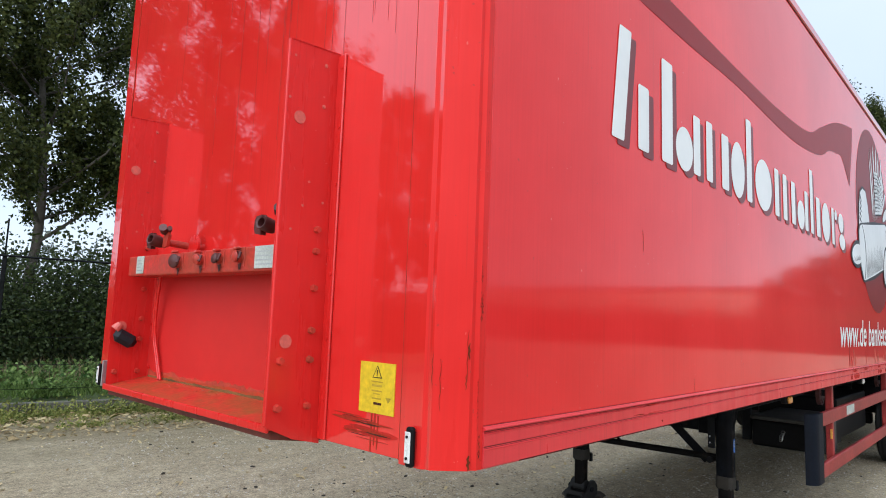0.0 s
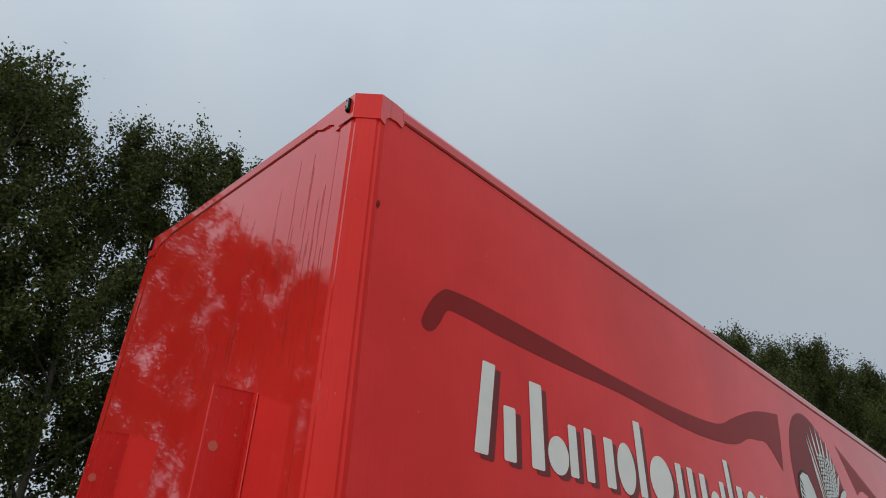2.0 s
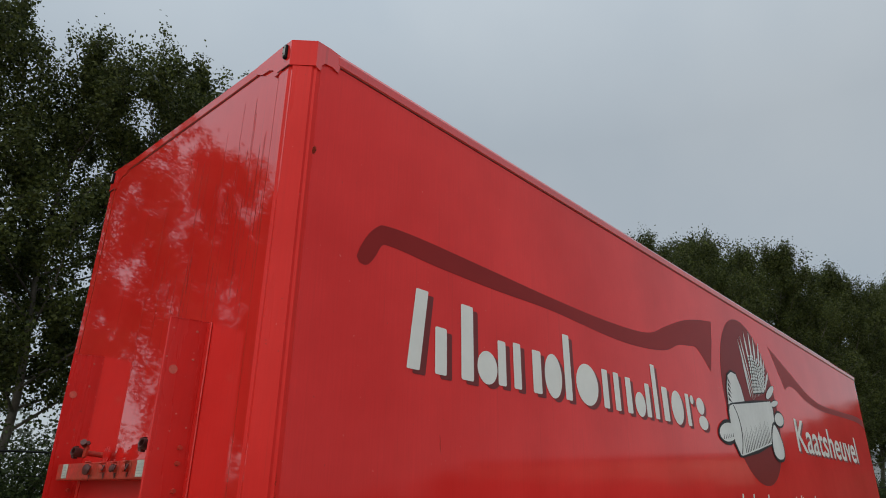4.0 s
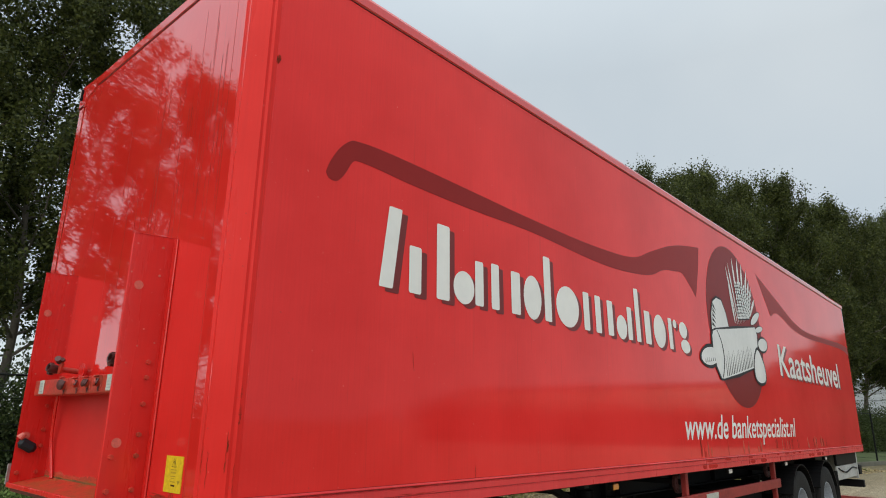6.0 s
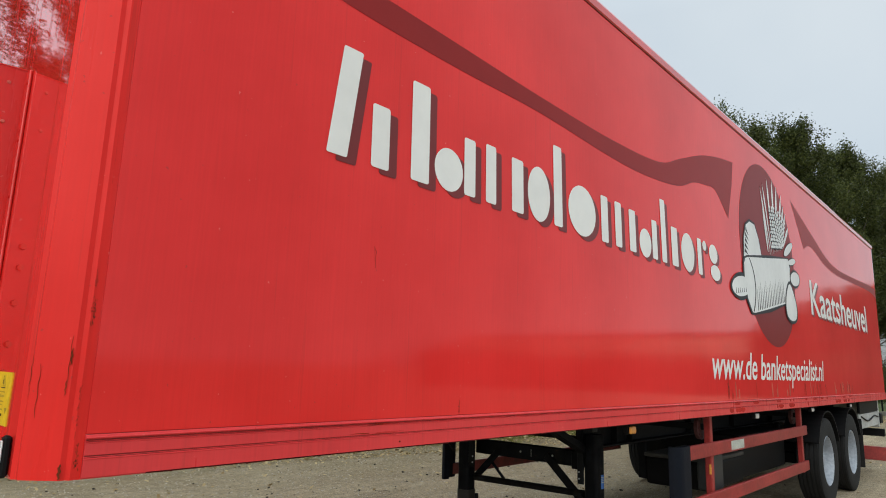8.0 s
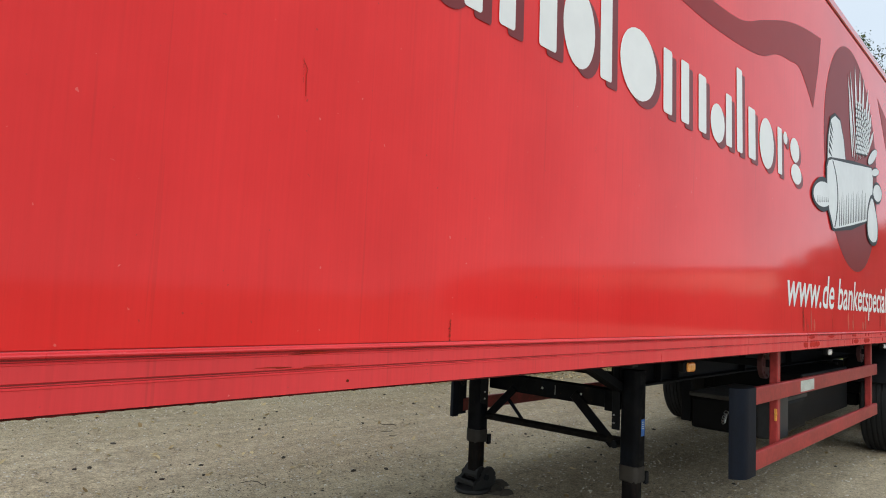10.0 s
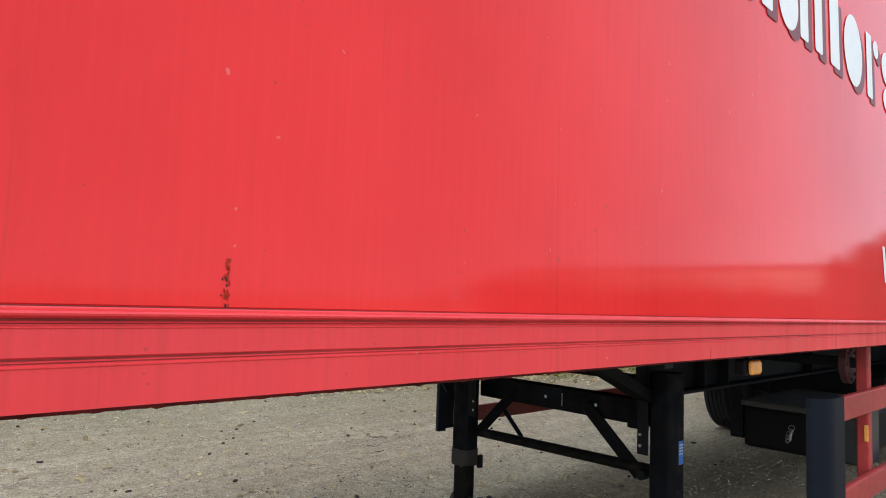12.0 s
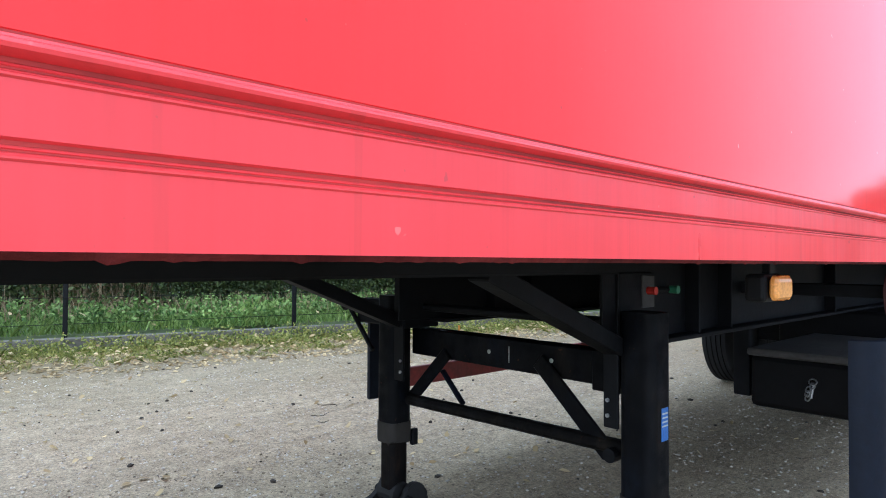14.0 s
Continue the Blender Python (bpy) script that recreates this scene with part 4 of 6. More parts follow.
swoosh_top = [(0.457, 2.84), (0.482, 2.907), (0.534, 2.994), (0.60, 3.058), (0.65, 3.073), (0.80, 3.083), (1.08, 3.081), (1.62, 3.066), (2.27, 3.048), (3.09, 3.044), (3.81, 3.09), (4.21, 3.225), (4.66, 3.38), (5.06, 3.475), (5.5, 3.545)]
swoosh_low = [(5.42, 3.3), (5.26, 2.95), (4.97, 3.145), (4.73, 3.135), (4.47, 3.095), (4.14, 2.985), (3.58, 2.925), (3.06, 2.918), (2.26, 2.95), (1.61, 2.942), (1.08, 2.948), (0.80, 2.962), (0.66, 2.962), (0.62, 2.943), (0.585, 2.88), (0.549, 2.829), (0.515, 2.806), (0.474, 2.812)]
swoosh = spline(swoosh_top, 5) + spline(swoosh_low[:2], 2)[:-1] + spline(swoosh_low[1:], 5)
side_flat("swoosh", [tuple(p) for p in swoosh], M_SWOOSH, trailer, 0.001, "dark red curved swoosh print")
tail_top = [(7.52, 3.62), (7.95, 3.50), (8.45, 3.36), (9.1, 3.18), (9.8, 3.10), (11.0, 3.12), (12.2, 3.16), (12.85, 3.14)]
tail_low = [(12.88, 2.98), (12.3, 3.05), (11.0, 3.03), (9.8, 3.0), (9.0, 3.05), (8.5, 3.16), (8.2, 3.18), (7.95, 3.10)]
side_flat("swoosh", [tuple(p) for p in spline(tail_top, 5) + spline(tail_low, 5)], M_SWOOSH, trailer, 0.001, "dark red curved swoosh print")

# big white name drawn as plain bars and discs, each with a dark red drop shade
B0, XH, CAP = 2.325, 2.625, 2.79
SHAPES = []
for kind, u0_, u1_, v0_, v1_ in (
        ("lean", 0.828, 0.925, B0 - 0.012, CAP - 0.015), ("bar", 1.045, 1.14, B0 - 0.012, 2.585), ("bar", 1.265, 1.375, B0 - 0.012, CAP - 0.02),
        ("disc", 1.41, 1.60, B0 - 0.01, 2.52), ("bar", 1.61, 1.69, B0, 2.61),
        ("bar", 1.77, 1.85, B0, XH), ("bar", 1.98, 2.08, B0, XH - 0.01),
        ("disc", 2.12, 2.33, B0 - 0.01, XH), ("bar", 2.37, 2.455, B0, CAP + 0.01),
        ("disc", 2.52, 2.83, B0 - 0.01, XH),
        ("bar", 2.90, 2.985, B0, XH), ("bar", 3.08, 3.165, B0, XH), ("bar", 3.275, 3.365, B0, XH - 0.01),
        ("disc", 3.42, 3.60, B0 - 0.01, 2.52), ("bar", 3.62, 3.70, B0, 2.61),
        ("bar", 3.775, 3.855, B0, CAP + 0.01), ("bar", 3.95, 4.06, B0, XH),
        ("disc", 4.13, 4.38, B0 - 0.01, XH),
        ("bar", 4.455, 4.535, B0, XH), ("disc", 4.57, 4.65, 2.54, XH),
        ("disc", 4.71, 4.90, 2.46, XH), ("disc", 4.72, 4.94, B0 - 0.01, 2.45)):
    if kind == "bar":
        pts = rounded(u0_, v0_, u1_, v1_)
    elif kind == "lean":
        pts = rounded(u0_, v0_, u1_, v1_, 0.008, 0.13)
    else:
        pts = ellipse((u0_ + u1_) / 2, (v0_ + v1_) / 2, (u1_ - u0_) / 2, (v1_ - v0_) / 2, n=28)
    SHAPES.append((kind, pts))
for kind, pts in SHAPES:
    side_flat("print_shade", [(u + 0.045, v - 0.022) for u, v in pts], M_SHADOWRED, trailer, 0.0022)
for kind, pts in SHAPES:
    side_flat("print_shape", pts, M_WHITE, trailer, 0.0034)

# oval emblem in plain shapes
oval = side_flat("emblem", ellipse(6.46, 2.79, 0.92, 0.965, n=64), M_OVAL, trailer, 0.001, "dark red oval emblem with plain pale shapes")


def inked(name, pts, mat, grow, lift=0.004, shift=(0.0, 0.0)):
    cu, cv = sum(p[0] for p in pts) / len(pts), sum(p[1] for p in pts) / len(pts)
    ring = []
    for u, v in pts:
        d = Vector((u - cu, v - cv))
        d = d * (1 + 0.75 * grow / max(0.02, d.length))
        ring.append((cu + d.x + shift[0], cv + d.y + shift[1]))
    side_flat("outline", ring, M_INK, oval, lift - 0.0014)
    return side_flat(name, pts, mat, oval, lift)


tips = [(6.31, 3.50), (6.40, 3.56), (6.575, 3.655), (6.77, 3.69), (6.92, 3.64), (7.095, 3.59), (7.15, 3.47), (7.20, 3.38), (7.28, 3.235)]
for i, (tu, tv) in enumerate(tips):
    p, q = Vector((6.50 + 0.055 * i, 2.80 + 0.014 * i)), Vector((tu, tv))
    d = (q - p).normalized()
    w_ = Vector((-d.y, d.x)) * (0.020 if i < 2 else 0.026)
    inked("blade", [tuple(p + w_ * 0.5), tuple(p + d * 0.1 - w_ * 0.5), tuple(p + (q - p) * 0.78 - w_), tuple(q), tuple(p + (q - p) * 0.78 + w_)], M_PALE, 0.012, 0.004 + 0.00001 * i)
inked("blade", ellipse(6.38, 3.05, 0.026, 0.24, 8, 14), M_PALE, 0.012, 0.0045)
for r_ in range(12):
    for c_ in range(8):
        f_ = r_ / 11.0
        u = 6.56 + 0.47 * c_ / 7 * (0.8 + 0.35 * f_) + 0.02 * f_ + (r_ % 2) * 0.022
        v = 2.90 + 0.44 * f_ + (0.055 - 0.13 * f_) * c_ / 7 + 0.05 * math.sin(math.pi * c_ / 7) * f_
        side_flat("grain", ellipse(u, v - 0.010, 0.036, 0.020, 30, 8), M_INK, oval, 0.0058)
        side_flat("grain", ellipse(u, v, 0.030, 0.015, 30, 8), M_PALE, oval, 0.0068)
inked("cone", [(5.60, 2.62), (5.645, 2.84), (5.73, 2.98), (5.85, 3.035), (6.0, 3.03), (6.10, 2.90), (6.15, 2.74)][::-1], M_PALE, 0.035, 0.007)
for k in range(5):
    side_flat("hatch", [(5.63 + 0.018 * k, 2.70 + 0.055 * k), (5.645 + 0.018 * k, 2.74 + 0.055 * k), (5.74 + 0.012 * k, 2.68 + 0.05 * k)], M_INK, oval, 0.0078)
body = [(5.63, 2.635), (5.72, 2.66), (6.4, 2.75), (7.12, 2.85), (7.17, 2.76), (7.14, 2.62), (6.98, 2.34), (6.86, 2.315), (6.3, 2.21), (5.80, 2.125), (5.73, 2.125), (5.62, 2.25), (5.575, 2.455), (5.585, 2.58)]
inked("roller", body[::-1], M_PALE, 0.05, 0.0085)
curve = spline([(5.745, 2.655), (5.83, 2.56), (5.87, 2.44), (5.865, 2.33), (5.82, 2.22), (5.765, 2.135)], 5)
side_flat("hatch", [(p.x + 0.012, p.y) for p in curve] + [(p.x - 0.012, p.y) for p in curve[::-1]], M_INK, oval, 0.0095)
for i in range(17):
    u = 5.90 + i * 0.058
    side_flat("hatch", [(u, 2.155 + i * 0.0108), (u + 0.022, 2.158 + i * 0.0108), (u + 0.018, 2.37 + i * 0.0105 + 0.03 * ((i * 7) % 3))], M_INK, oval, 0.0095)
inked("knob", ellipse(5.46, 2.345, 0.255, 0.095, 8, 28), M_PALE, 0.05, 0.0086)
for k in range(6):
    side_flat("hatch", [(5.30 + 0.055 * k, 2.265 + 0.008 * k), (5.318 + 0.055 * k, 2.263 + 0.008 * k), (5.312 + 0.055 * k, 2.315 + 0.006 * k)], M_INK, oval, 0.0095)
inked("knob", ellipse(7.37, 2.65, 0.19, 0.082, 8, 24), M_PALE, 0.035, 0.0075)
inked("leaf", ellipse(7.19, 2.97, 0.215, 0.048, 25, 16), M_PALE, 0.02, 0.0078)
inked("leaf", ellipse(7.29, 2.84, 0.165, 0.034, 12, 16), M_PALE, 0.02, 0.0078)
inked("loaf", [tuple(p) for p in spline([(7.06, 2.545), (6.92, 2.38), (6.91, 2.20), (7.08, 2.145), (7.27, 2.19), (7.30, 2.345), (7.17, 2.53)], 4, True)], M_PALE, 0.045, 0.0105)

# readable words
letters("letter_shade", words("Kaatsheuvel", 3.74, 0.445, SIDE @ Matrix.Translation((8.365, 2.286, 0)), 0.0022, 0.0, 0.012), M_SHADOWRED, trailer, "")
letters("letter", words("Kaatsheuvel", 3.74, 0.445, SIDE @ Matrix.Translation((8.31, 2.311, 0)), 0.0034, 0.0, 0.012), M_WHITE, trailer, "white letter on the red side")
letters("letter", words("www.de banketspecialist.nl", 3.89, 0.255, SIDE @ Matrix.Translation((4.82, 1.502, 0)), 0.003, 0.24, 0.012), M_WHITE, trailer, "white letter on the red side")


def stain(u, v0, v1, w_, seed):
    """A dirty run: many small specks along a line, rust and dirt each one part."""
    r = random.Random(seed)
    specks = ([], [])
    for k in range(int(24 + 260 * (v1 - v0))):
        pts = ellipse(u + r.gauss(0, 0.5) * w_, v0 + (v1 - v0) * r.random(), w_ * r.uniform(0.08, 0.34), w_ * r.uniform(0.25, 1.0), r.uniform(-15, 15), 7)
        specks[r.random() > 0.7].append([(*laid(a, b), 0.0014 + 0.00001 * k) for a, b in pts])
    for rings, mat in zip(specks, (M_SCRAPE, M_DIRT)):
        me_ = bpy.data.meshes.new("stain")
        me_.from_pydata([p for ring in rings for p in ring], [], [tuple(range(7 * i, 7 * i + 7)) for i in range(len(rings))])
        me_.transform(SIDE)
        part("stain", me_, mat, trailer)


stain(1.596, 1.312, 1.372, 0.0045, 1)
# dirt along the corner post
for u, v0, v1, w_ in ((0.112, 1.60, 1.68, 0.005), (0.106, 1.30, 1.44, 0.003), (0.116, 1.22, 1.29, 0.005), (0.118, 2.0, 2.22, 0.0014), (0.11, 1.71, 1.76, 0.003)):
    stain(u, v0, v1, w_, int(v1 * 100))
for u, v0, v1, w_ in ((4.95, 1.36, 1.49, 0.012), (6.9, 1.36, 1.47, 0.012), (7.4, 1.355, 1.46, 0.01), (9.6, 1.36, 1.44, 0.02), (1.085, 1.93, 1.99, 0.0016), (0.14, 3.31, 3.345, 0.012), (2.35, 2.02, 2.05, 0.002)):
    stain(u, v0, v1, w_, int(u * 100))
for u, w_ in ((7.95, 0.016), (8.1, 0.012), (8.35, 0.014), (9.2, 0.018), (9.35, 0.016), (9.75, 0.02), (9.95, 0.014), (11.2, 0.014)):
    stain(u, 1.33, 1.45, w_, int(u * 10))
part("screw", rod((0.005, 1.30, 1.228), (0.0085, 1.30, 1.228), 0.0035, 8), M_RUST, trailer)
scratch = [(1.083, 1.985), (1.096, 1.965), (1.092, 1.95), (1.094, 1.90)]
for (a, b), (c, d) in zip(scratch, scratch[1:]):
    side_flat("scratch", [(a - 0.0006, b), (c - 0.0006, d), (c + 0.0006, d), (a + 0.0006, b)], M_SCRAPE, trailer, 0.0012)
# brown runs of road film near the rear axles, and smears on the rail
rnd = random.Random(27)
for k in range(34):
    u = rnd.choice((4.98, 5.2, 5.75, 6.3, 6.75, 7.2, 7.45, 7.8, 8.1, 8.5, 8.9, 9.3, 9.7, 10.0)) + rnd.gauss(0, 0.06)
    v1, w_ = rnd.uniform(1.37, 1.50), rnd.uniform(0.006, 0.026)
    side_flat("road_film", ellipse(u, (1.318 + v1) / 2, w_, (v1 - 1.318) / 2, rnd.uniform(-1, 1), 16), M_FILM if k % 3 else M_SMEAR, trailer, 0.0006 + 0.00001 * k)
    lo_, hi_ = ((1.206, 1.251), (1.266, 1.292))[k % 2]
    side_flat("road_film", ellipse(u + rnd.gauss(0, 0.05), (lo_ + hi_) / 2, rnd.uniform(0.02, 0.09), (hi_ - lo_) / 2, 0, 16), M_SMEAR, trailer, 0.0054 + 0.00001 * k)
for k in range(16):
    u, (lo_, hi_) = 1.13 + rnd.gauss(0, 0.07), ((1.2565, 1.262), (1.288, 1.298))[k % 2]
    side_flat("rail_smear", ellipse(u, rnd.uniform(lo_, hi_), rnd.uniform(0.012, 0.055), rnd.uniform(0.0005, 0.0016), rnd.uniform(-2, 2), 12), M_SMEAR if k % 3 else M_SCRAPE, trailer, 0.0056 + 0.00003 * k)
# ragged rusty lower edge of the bottom rail
drops, drop_faces = [], []
for q in range(1200):
    u = 0.3 + 0.006 * q
    ragged = max(0.0, noise.noise((u * 60, 3.0, 0.0)) - 0.12) * 0.0050 + max(0.0, noise.noise((u * 210, 9.0, 0.0))) * 0.0012
    for x_, z_ in ((0.0061, BOT + 0.004), (0.0032, BOT - 0.0004 - ragged), (0.0010, BOT - 0.0003)):
        drops.append((u, x_, z_))
    if q:
        k = 3 * q
        drop_faces += [(k - 3, k, k + 1, k - 2), (k - 2, k + 1, k + 2, k - 1)]
me_ = bpy.data.meshes.new("rusty_edge")
me_.from_pydata([(x_, u_, z_) for u_, x_, z_ in drops], [], drop_faces)
part("rusty_edge", me_, M_EDGE, trailer, "ragged rusty lower edge of the rail")
# grime runs on the bottom rail
rnd = random.Random(3)
for i in range(46):
    u = rnd.uniform(0.3, 12.6) if i % 3 else rnd.uniform(2.0, 5.0)
    part("grime", extrude([(u, 1.3186), (u + rnd.uniform(0.05, 0.35), 1.3188), (u + 0.2, 1.3222), (u + 0.02, 1.3216)], 0.0006, SIDE @ Matrix.Translation((0, -0.013, 0.0012 + 0.00002 * i))), M_DIRT, trailer)

# ---- under the trailer ----
BX = -0.75
for bx in (BX, mirrored(BX)):
    web = part("chassis_beam", box((bx - 0.006, 3.95, 0.945), (bx + 0.006, 12.9, BOT + 0.06), 0.002), M_BLACK, trailer, "black chassis beam")
    part("lower_flange", box((bx - 0.07, 4.16, 0.930), (bx + 0.07, 12.9, 0.946), 0.003), M_BLACK, web)
    part("neck", box((bx - 0.07, 0.4, BOT - 0.036), (bx + 0.07, 3.95, BOT + 0.058), 0.006), M_BLACK, web)
    for y in (4.50, 4.78, 6.1, 7.4, 8.9, 10.1):
        part("rib", box((bx - 0.06, y, 0.946), (bx + 0.06, y + 0.012, BOT + 0.03), 0.002), M_BLACK, web)
for i in range(22):
    y = 0.5 + i * 0.57
    part("cross_member", box((-W + 0.06, y, BOT + 0.008), (-0.07, y + 0.06, BOT + 0.058), 0.004), M_BLACK, trailer)
part("side_sill", box((-0.055, 0.14, BOT + 0.004), (-0.02, L - 0.1, BOT + 0.06), 0.003), M_BLACK, trailer)
part("side_sill", box((-W + 0.02, 0.14, BOT + 0.004), (-W + 0.055, L - 0.1, BOT + 0.06), 0.003), M_BLACK, trailer)

# landing legs
def tube(outline, z0, z1, ragged=0.0):
    """An upright tube over a flat outline; ragged: unevenness of its worn lower edge."""
    pts, n_ = outline, len(outline)
    low = [(x_, y_, z0 + ragged * (noise.noise((x_ * 45, y_ * 45, 1.0)) + 0.6 * noise.noise((x_ * 160, y_ * 160, 5.0)))) for x_, y_ in pts]
    me_ = bpy.data.meshes.new("tube")
    me_.from_pydata(low + [(x_, y_, z1) for x_, y_ in pts], [], [(i, (i + 1) % n_, n_ + (i + 1) % n_, n_ + i) for i in range(n_)] + [tuple(range(n_, 2 * n_)), tuple(range(n_))[::-1]])
    return smooth(me_, 40)


def squircle(cx, cy, half, r, steps=7):
    out = []
    for sx_, sy_, a0 in ((1, -1, -90), (1, 1, 0), (-1, 1, 90), (-1, -1, 180)):
        for k_ in range(steps):
            a = radians(a0 + 90.0 * k_ / (steps - 1))
            out.append((cx + sx_ * (half - r) + r * math.cos(a), cy + sy_ * (half - r) + r * math.sin(a)))
    return out


LY = 4.08
NX, FX = -0.672, -1.96
for lx, sgn in ((NX, 1), (FX, -1)):
    leg = part("landing_leg", tube(squircle(lx, LY, 0.063, 0.036), 0.445, 1.045), M_LEG, trailer, "black steel landing leg with a rocking foot")
    part("collar", tube(squircle(lx, LY, 0.0665, 0.037, 13), 0.372, 0.46, 0.016), M_COLLAR, leg, "muddy worn steel collar")
    part("lug", box((lx + 0.045, LY + 0.055, 0.345), (lx + 0.07, LY + 0.09, 0.42), 0.004), M_BLACK, leg)
    part("inner_leg", tube(squircle(lx, LY, 0.05, 0.026), 0.10, 0.40), M_INNER, leg)
    part("hub", rod((lx - 0.062, LY, 0.13), (lx + 0.062, LY, 0.13), 0.055, 16), M_FOOT, leg)
    part("axle", rod((lx - 0.12, LY, 0.115), (lx + 0.12, LY, 0.115), 0.022, 12), M_BLACK, leg)
    for dx in (-0.09, 0.09):
        cheek = [(LY + (p.x - LY) * 0.86, 0.012 + (p.y - 0.012) * 0.82) for p in spline([(LY - 0.135, 0.050), (LY - 0.125, 0.100), (LY - 0.075, 0.115), (LY - 0.03, 0.150), (LY + 0.01, 0.205), (LY + 0.07, 0.220), (LY + 0.125, 0.180), (LY + 0.14, 0.100), (LY + 0.10, 0.035), (LY, 0.012), (LY - 0.09, 0.025)], 4, True)]
        bm = extrude(cheek, 0.020, YZ(lx + dx - 0.010))
        bmesh.ops.bevel(bm, geom=bm.edges[:], offset=0.004, segments=1, affect="EDGES")
        part("foot_cheek", bm, M_FOOT, leg)
    part("foot_bar", box((lx - 0.09, LY - 0.13, 0.065), (lx + 0.09, LY - 0.105, 0.10), 0.006, 2), M_FOOT, leg)
    me_ = lathe([(0.0, 0.030), (0.10, 0.032), (0.128, 0.026), (0.136, 0.012), (0.130, 0.0)], Matrix.Translation((lx, LY - 0.015, 0.003)) @ Matrix.Diagonal((1.0, 1.12, 1, 1)), 26)
    part("foot_sole", me_, M_FOOT, leg)
    for k in range(16):
        a, s_, d_ = 0.1 + 0.19 * k, 0.022 + 0.012 * ((k * 5) % 4), 0.13 + 0.028 * ((k * 7) % 5)
        part("mud_clump", lathe([(0.0, s_ * 0.7), (s_ * 0.5, s_ * 0.62), (s_ * 0.9, s_ * 0.3), (s_ * 1.3, -0.01)], Matrix.Translation((lx + d_ * math.cos(a), LY + d_ * math.sin(a), 0.004)) @ Matrix.Rotation(a * 3, 4, "Z") @ Matrix.Diagonal((1.4, 0.8, 1, 1)), 7), M_CLOD, leg, "dark clump of mud")
    in0, in1 = (lx - 0.118, lx - 0.064) if sgn > 0 else (lx + 0.064, lx + 0.13)
    part("mount_plate", box((in0, LY - 0.055, 0.665), (in1, LY - 0.044, 1.17), 0.002), M_BLACK, leg)
    part("side_plate", box((in0, LY - 0.044, 0.90), (in1, LY + 0.16, 1.17), 0.003), M_BLACK, leg)
    for z in (0.705, 0.755, 0.95, 1.0, 1.05):
        part("bolt", rod(((in0 if sgn > 0 else in1 - 0.033) + 0.017, LY - 0.061, z), ((in0 if sgn > 0 else in1 - 0.033) + 0.017, LY - 0.055, z), 0.007, 6), M_STEEL, leg)
    part("brace", beam((lx - 0.08 * sgn, LY - 0.05, 0.93), (lx - 0.08 * sgn, LY - 0.68, 1.18), 0.075, 0.055), M_BLACK, leg)
part("gear_shaft", rod((-2.48, LY + 0.02, 1.0), (NX, LY + 0.02, 1.0), 0.018, 10), M_BLACK, trailer)
cross = part("leg_cross_beam", box((FX + 0.055, LY + 0.060, 0.772), (NX - 0.06, LY + 0.075, 0.892), 0.004), M_LEG, trailer, "black cross beam with bolt holes")
part("beam_flange", box((FX + 0.055, LY + 0.0755, 0.880), (NX - 0.06, LY + 0.15, 0.892), 0.003), M_LEG, cross)
part("end_plate", box((NX - 0.23, LY + 0.045, 0.755), (NX - 0.12, LY + 0.0595, 0.895), 0.003), M_LEG, cross)
# white discs stand in for daylight seen through the bolt holes
for x in (-1.41, -1.09):
    part("hole", rod((x, LY + 0.0585, 0.833), (x, LY + 0.0605, 0.833), 0.009, 10), M_STICKER, cross)
part("scratch", box((-1.302, LY + 0.0585, 0.80), (-1.299, LY + 0.0598, 0.865), 0), M_STICKER, cross)
part("leg_brace", rod((FX + 0.04, LY + 0.04, 0.562), (NX - 0.04, LY + 0.04, 0.582), 0.027, 14), M_BRACE, trailer)
part("brace_pin", rod((NX - 0.12, LY - 0.02, 0.562), (NX - 0.12, LY + 0.09, 0.562), 0.024, 12), M_BLACK, trailer)
part("leg_brace", beam((FX + 0.06, LY + 0.045, 0.555), (-1.655, LY + 0.052, 0.80), 0.012, 0.060), M_LEG, trailer)
part("leg_brace", beam((NX - 0.15, LY + 0.03, 0.55), (-1.145, LY + 0.05, 0.83), 0.014, 0.070), M_LEG, trailer)
part("hose", beam((-1.78, LY + 0.14, 0.70), (-1.64, LY + 0.14, 0.565), 0.024, 0.02), M_PROFILE, trailer)
part("crank_shaft", box((-2.24, LY - 0.02, 0.90), (FX - 0.06, LY + 0.07, 1.02), 0.008), M_BLACK, trailer)
crank = part("crank_handle", rod((-2.30, LY - 0.03, 0.985), (-2.09, LY - 0.03, 0.775), 0.012, 8), M_BLACK, trailer)
part("grip", rod((-2.33, LY - 0.03, 0.975), (-2.26, LY - 0.03, 1.0), 0.024, 10), M_BLACK, crank)
part("leg_sticker", box((NX + 0.0632, LY - 0.012, 0.645), (NX + 0.0644, LY + 0.029, 0.748), 0), M_BLUE, trailer, "blue maker's sticker")
for z in (0.728, 0.715, 0.702, 0.689):
    part("text_bar", box((NX + 0.0645, LY - 0.008, z), (NX + 0.0649, LY + 0.025, z + 0.005), 0), M_STICKER, trailer)

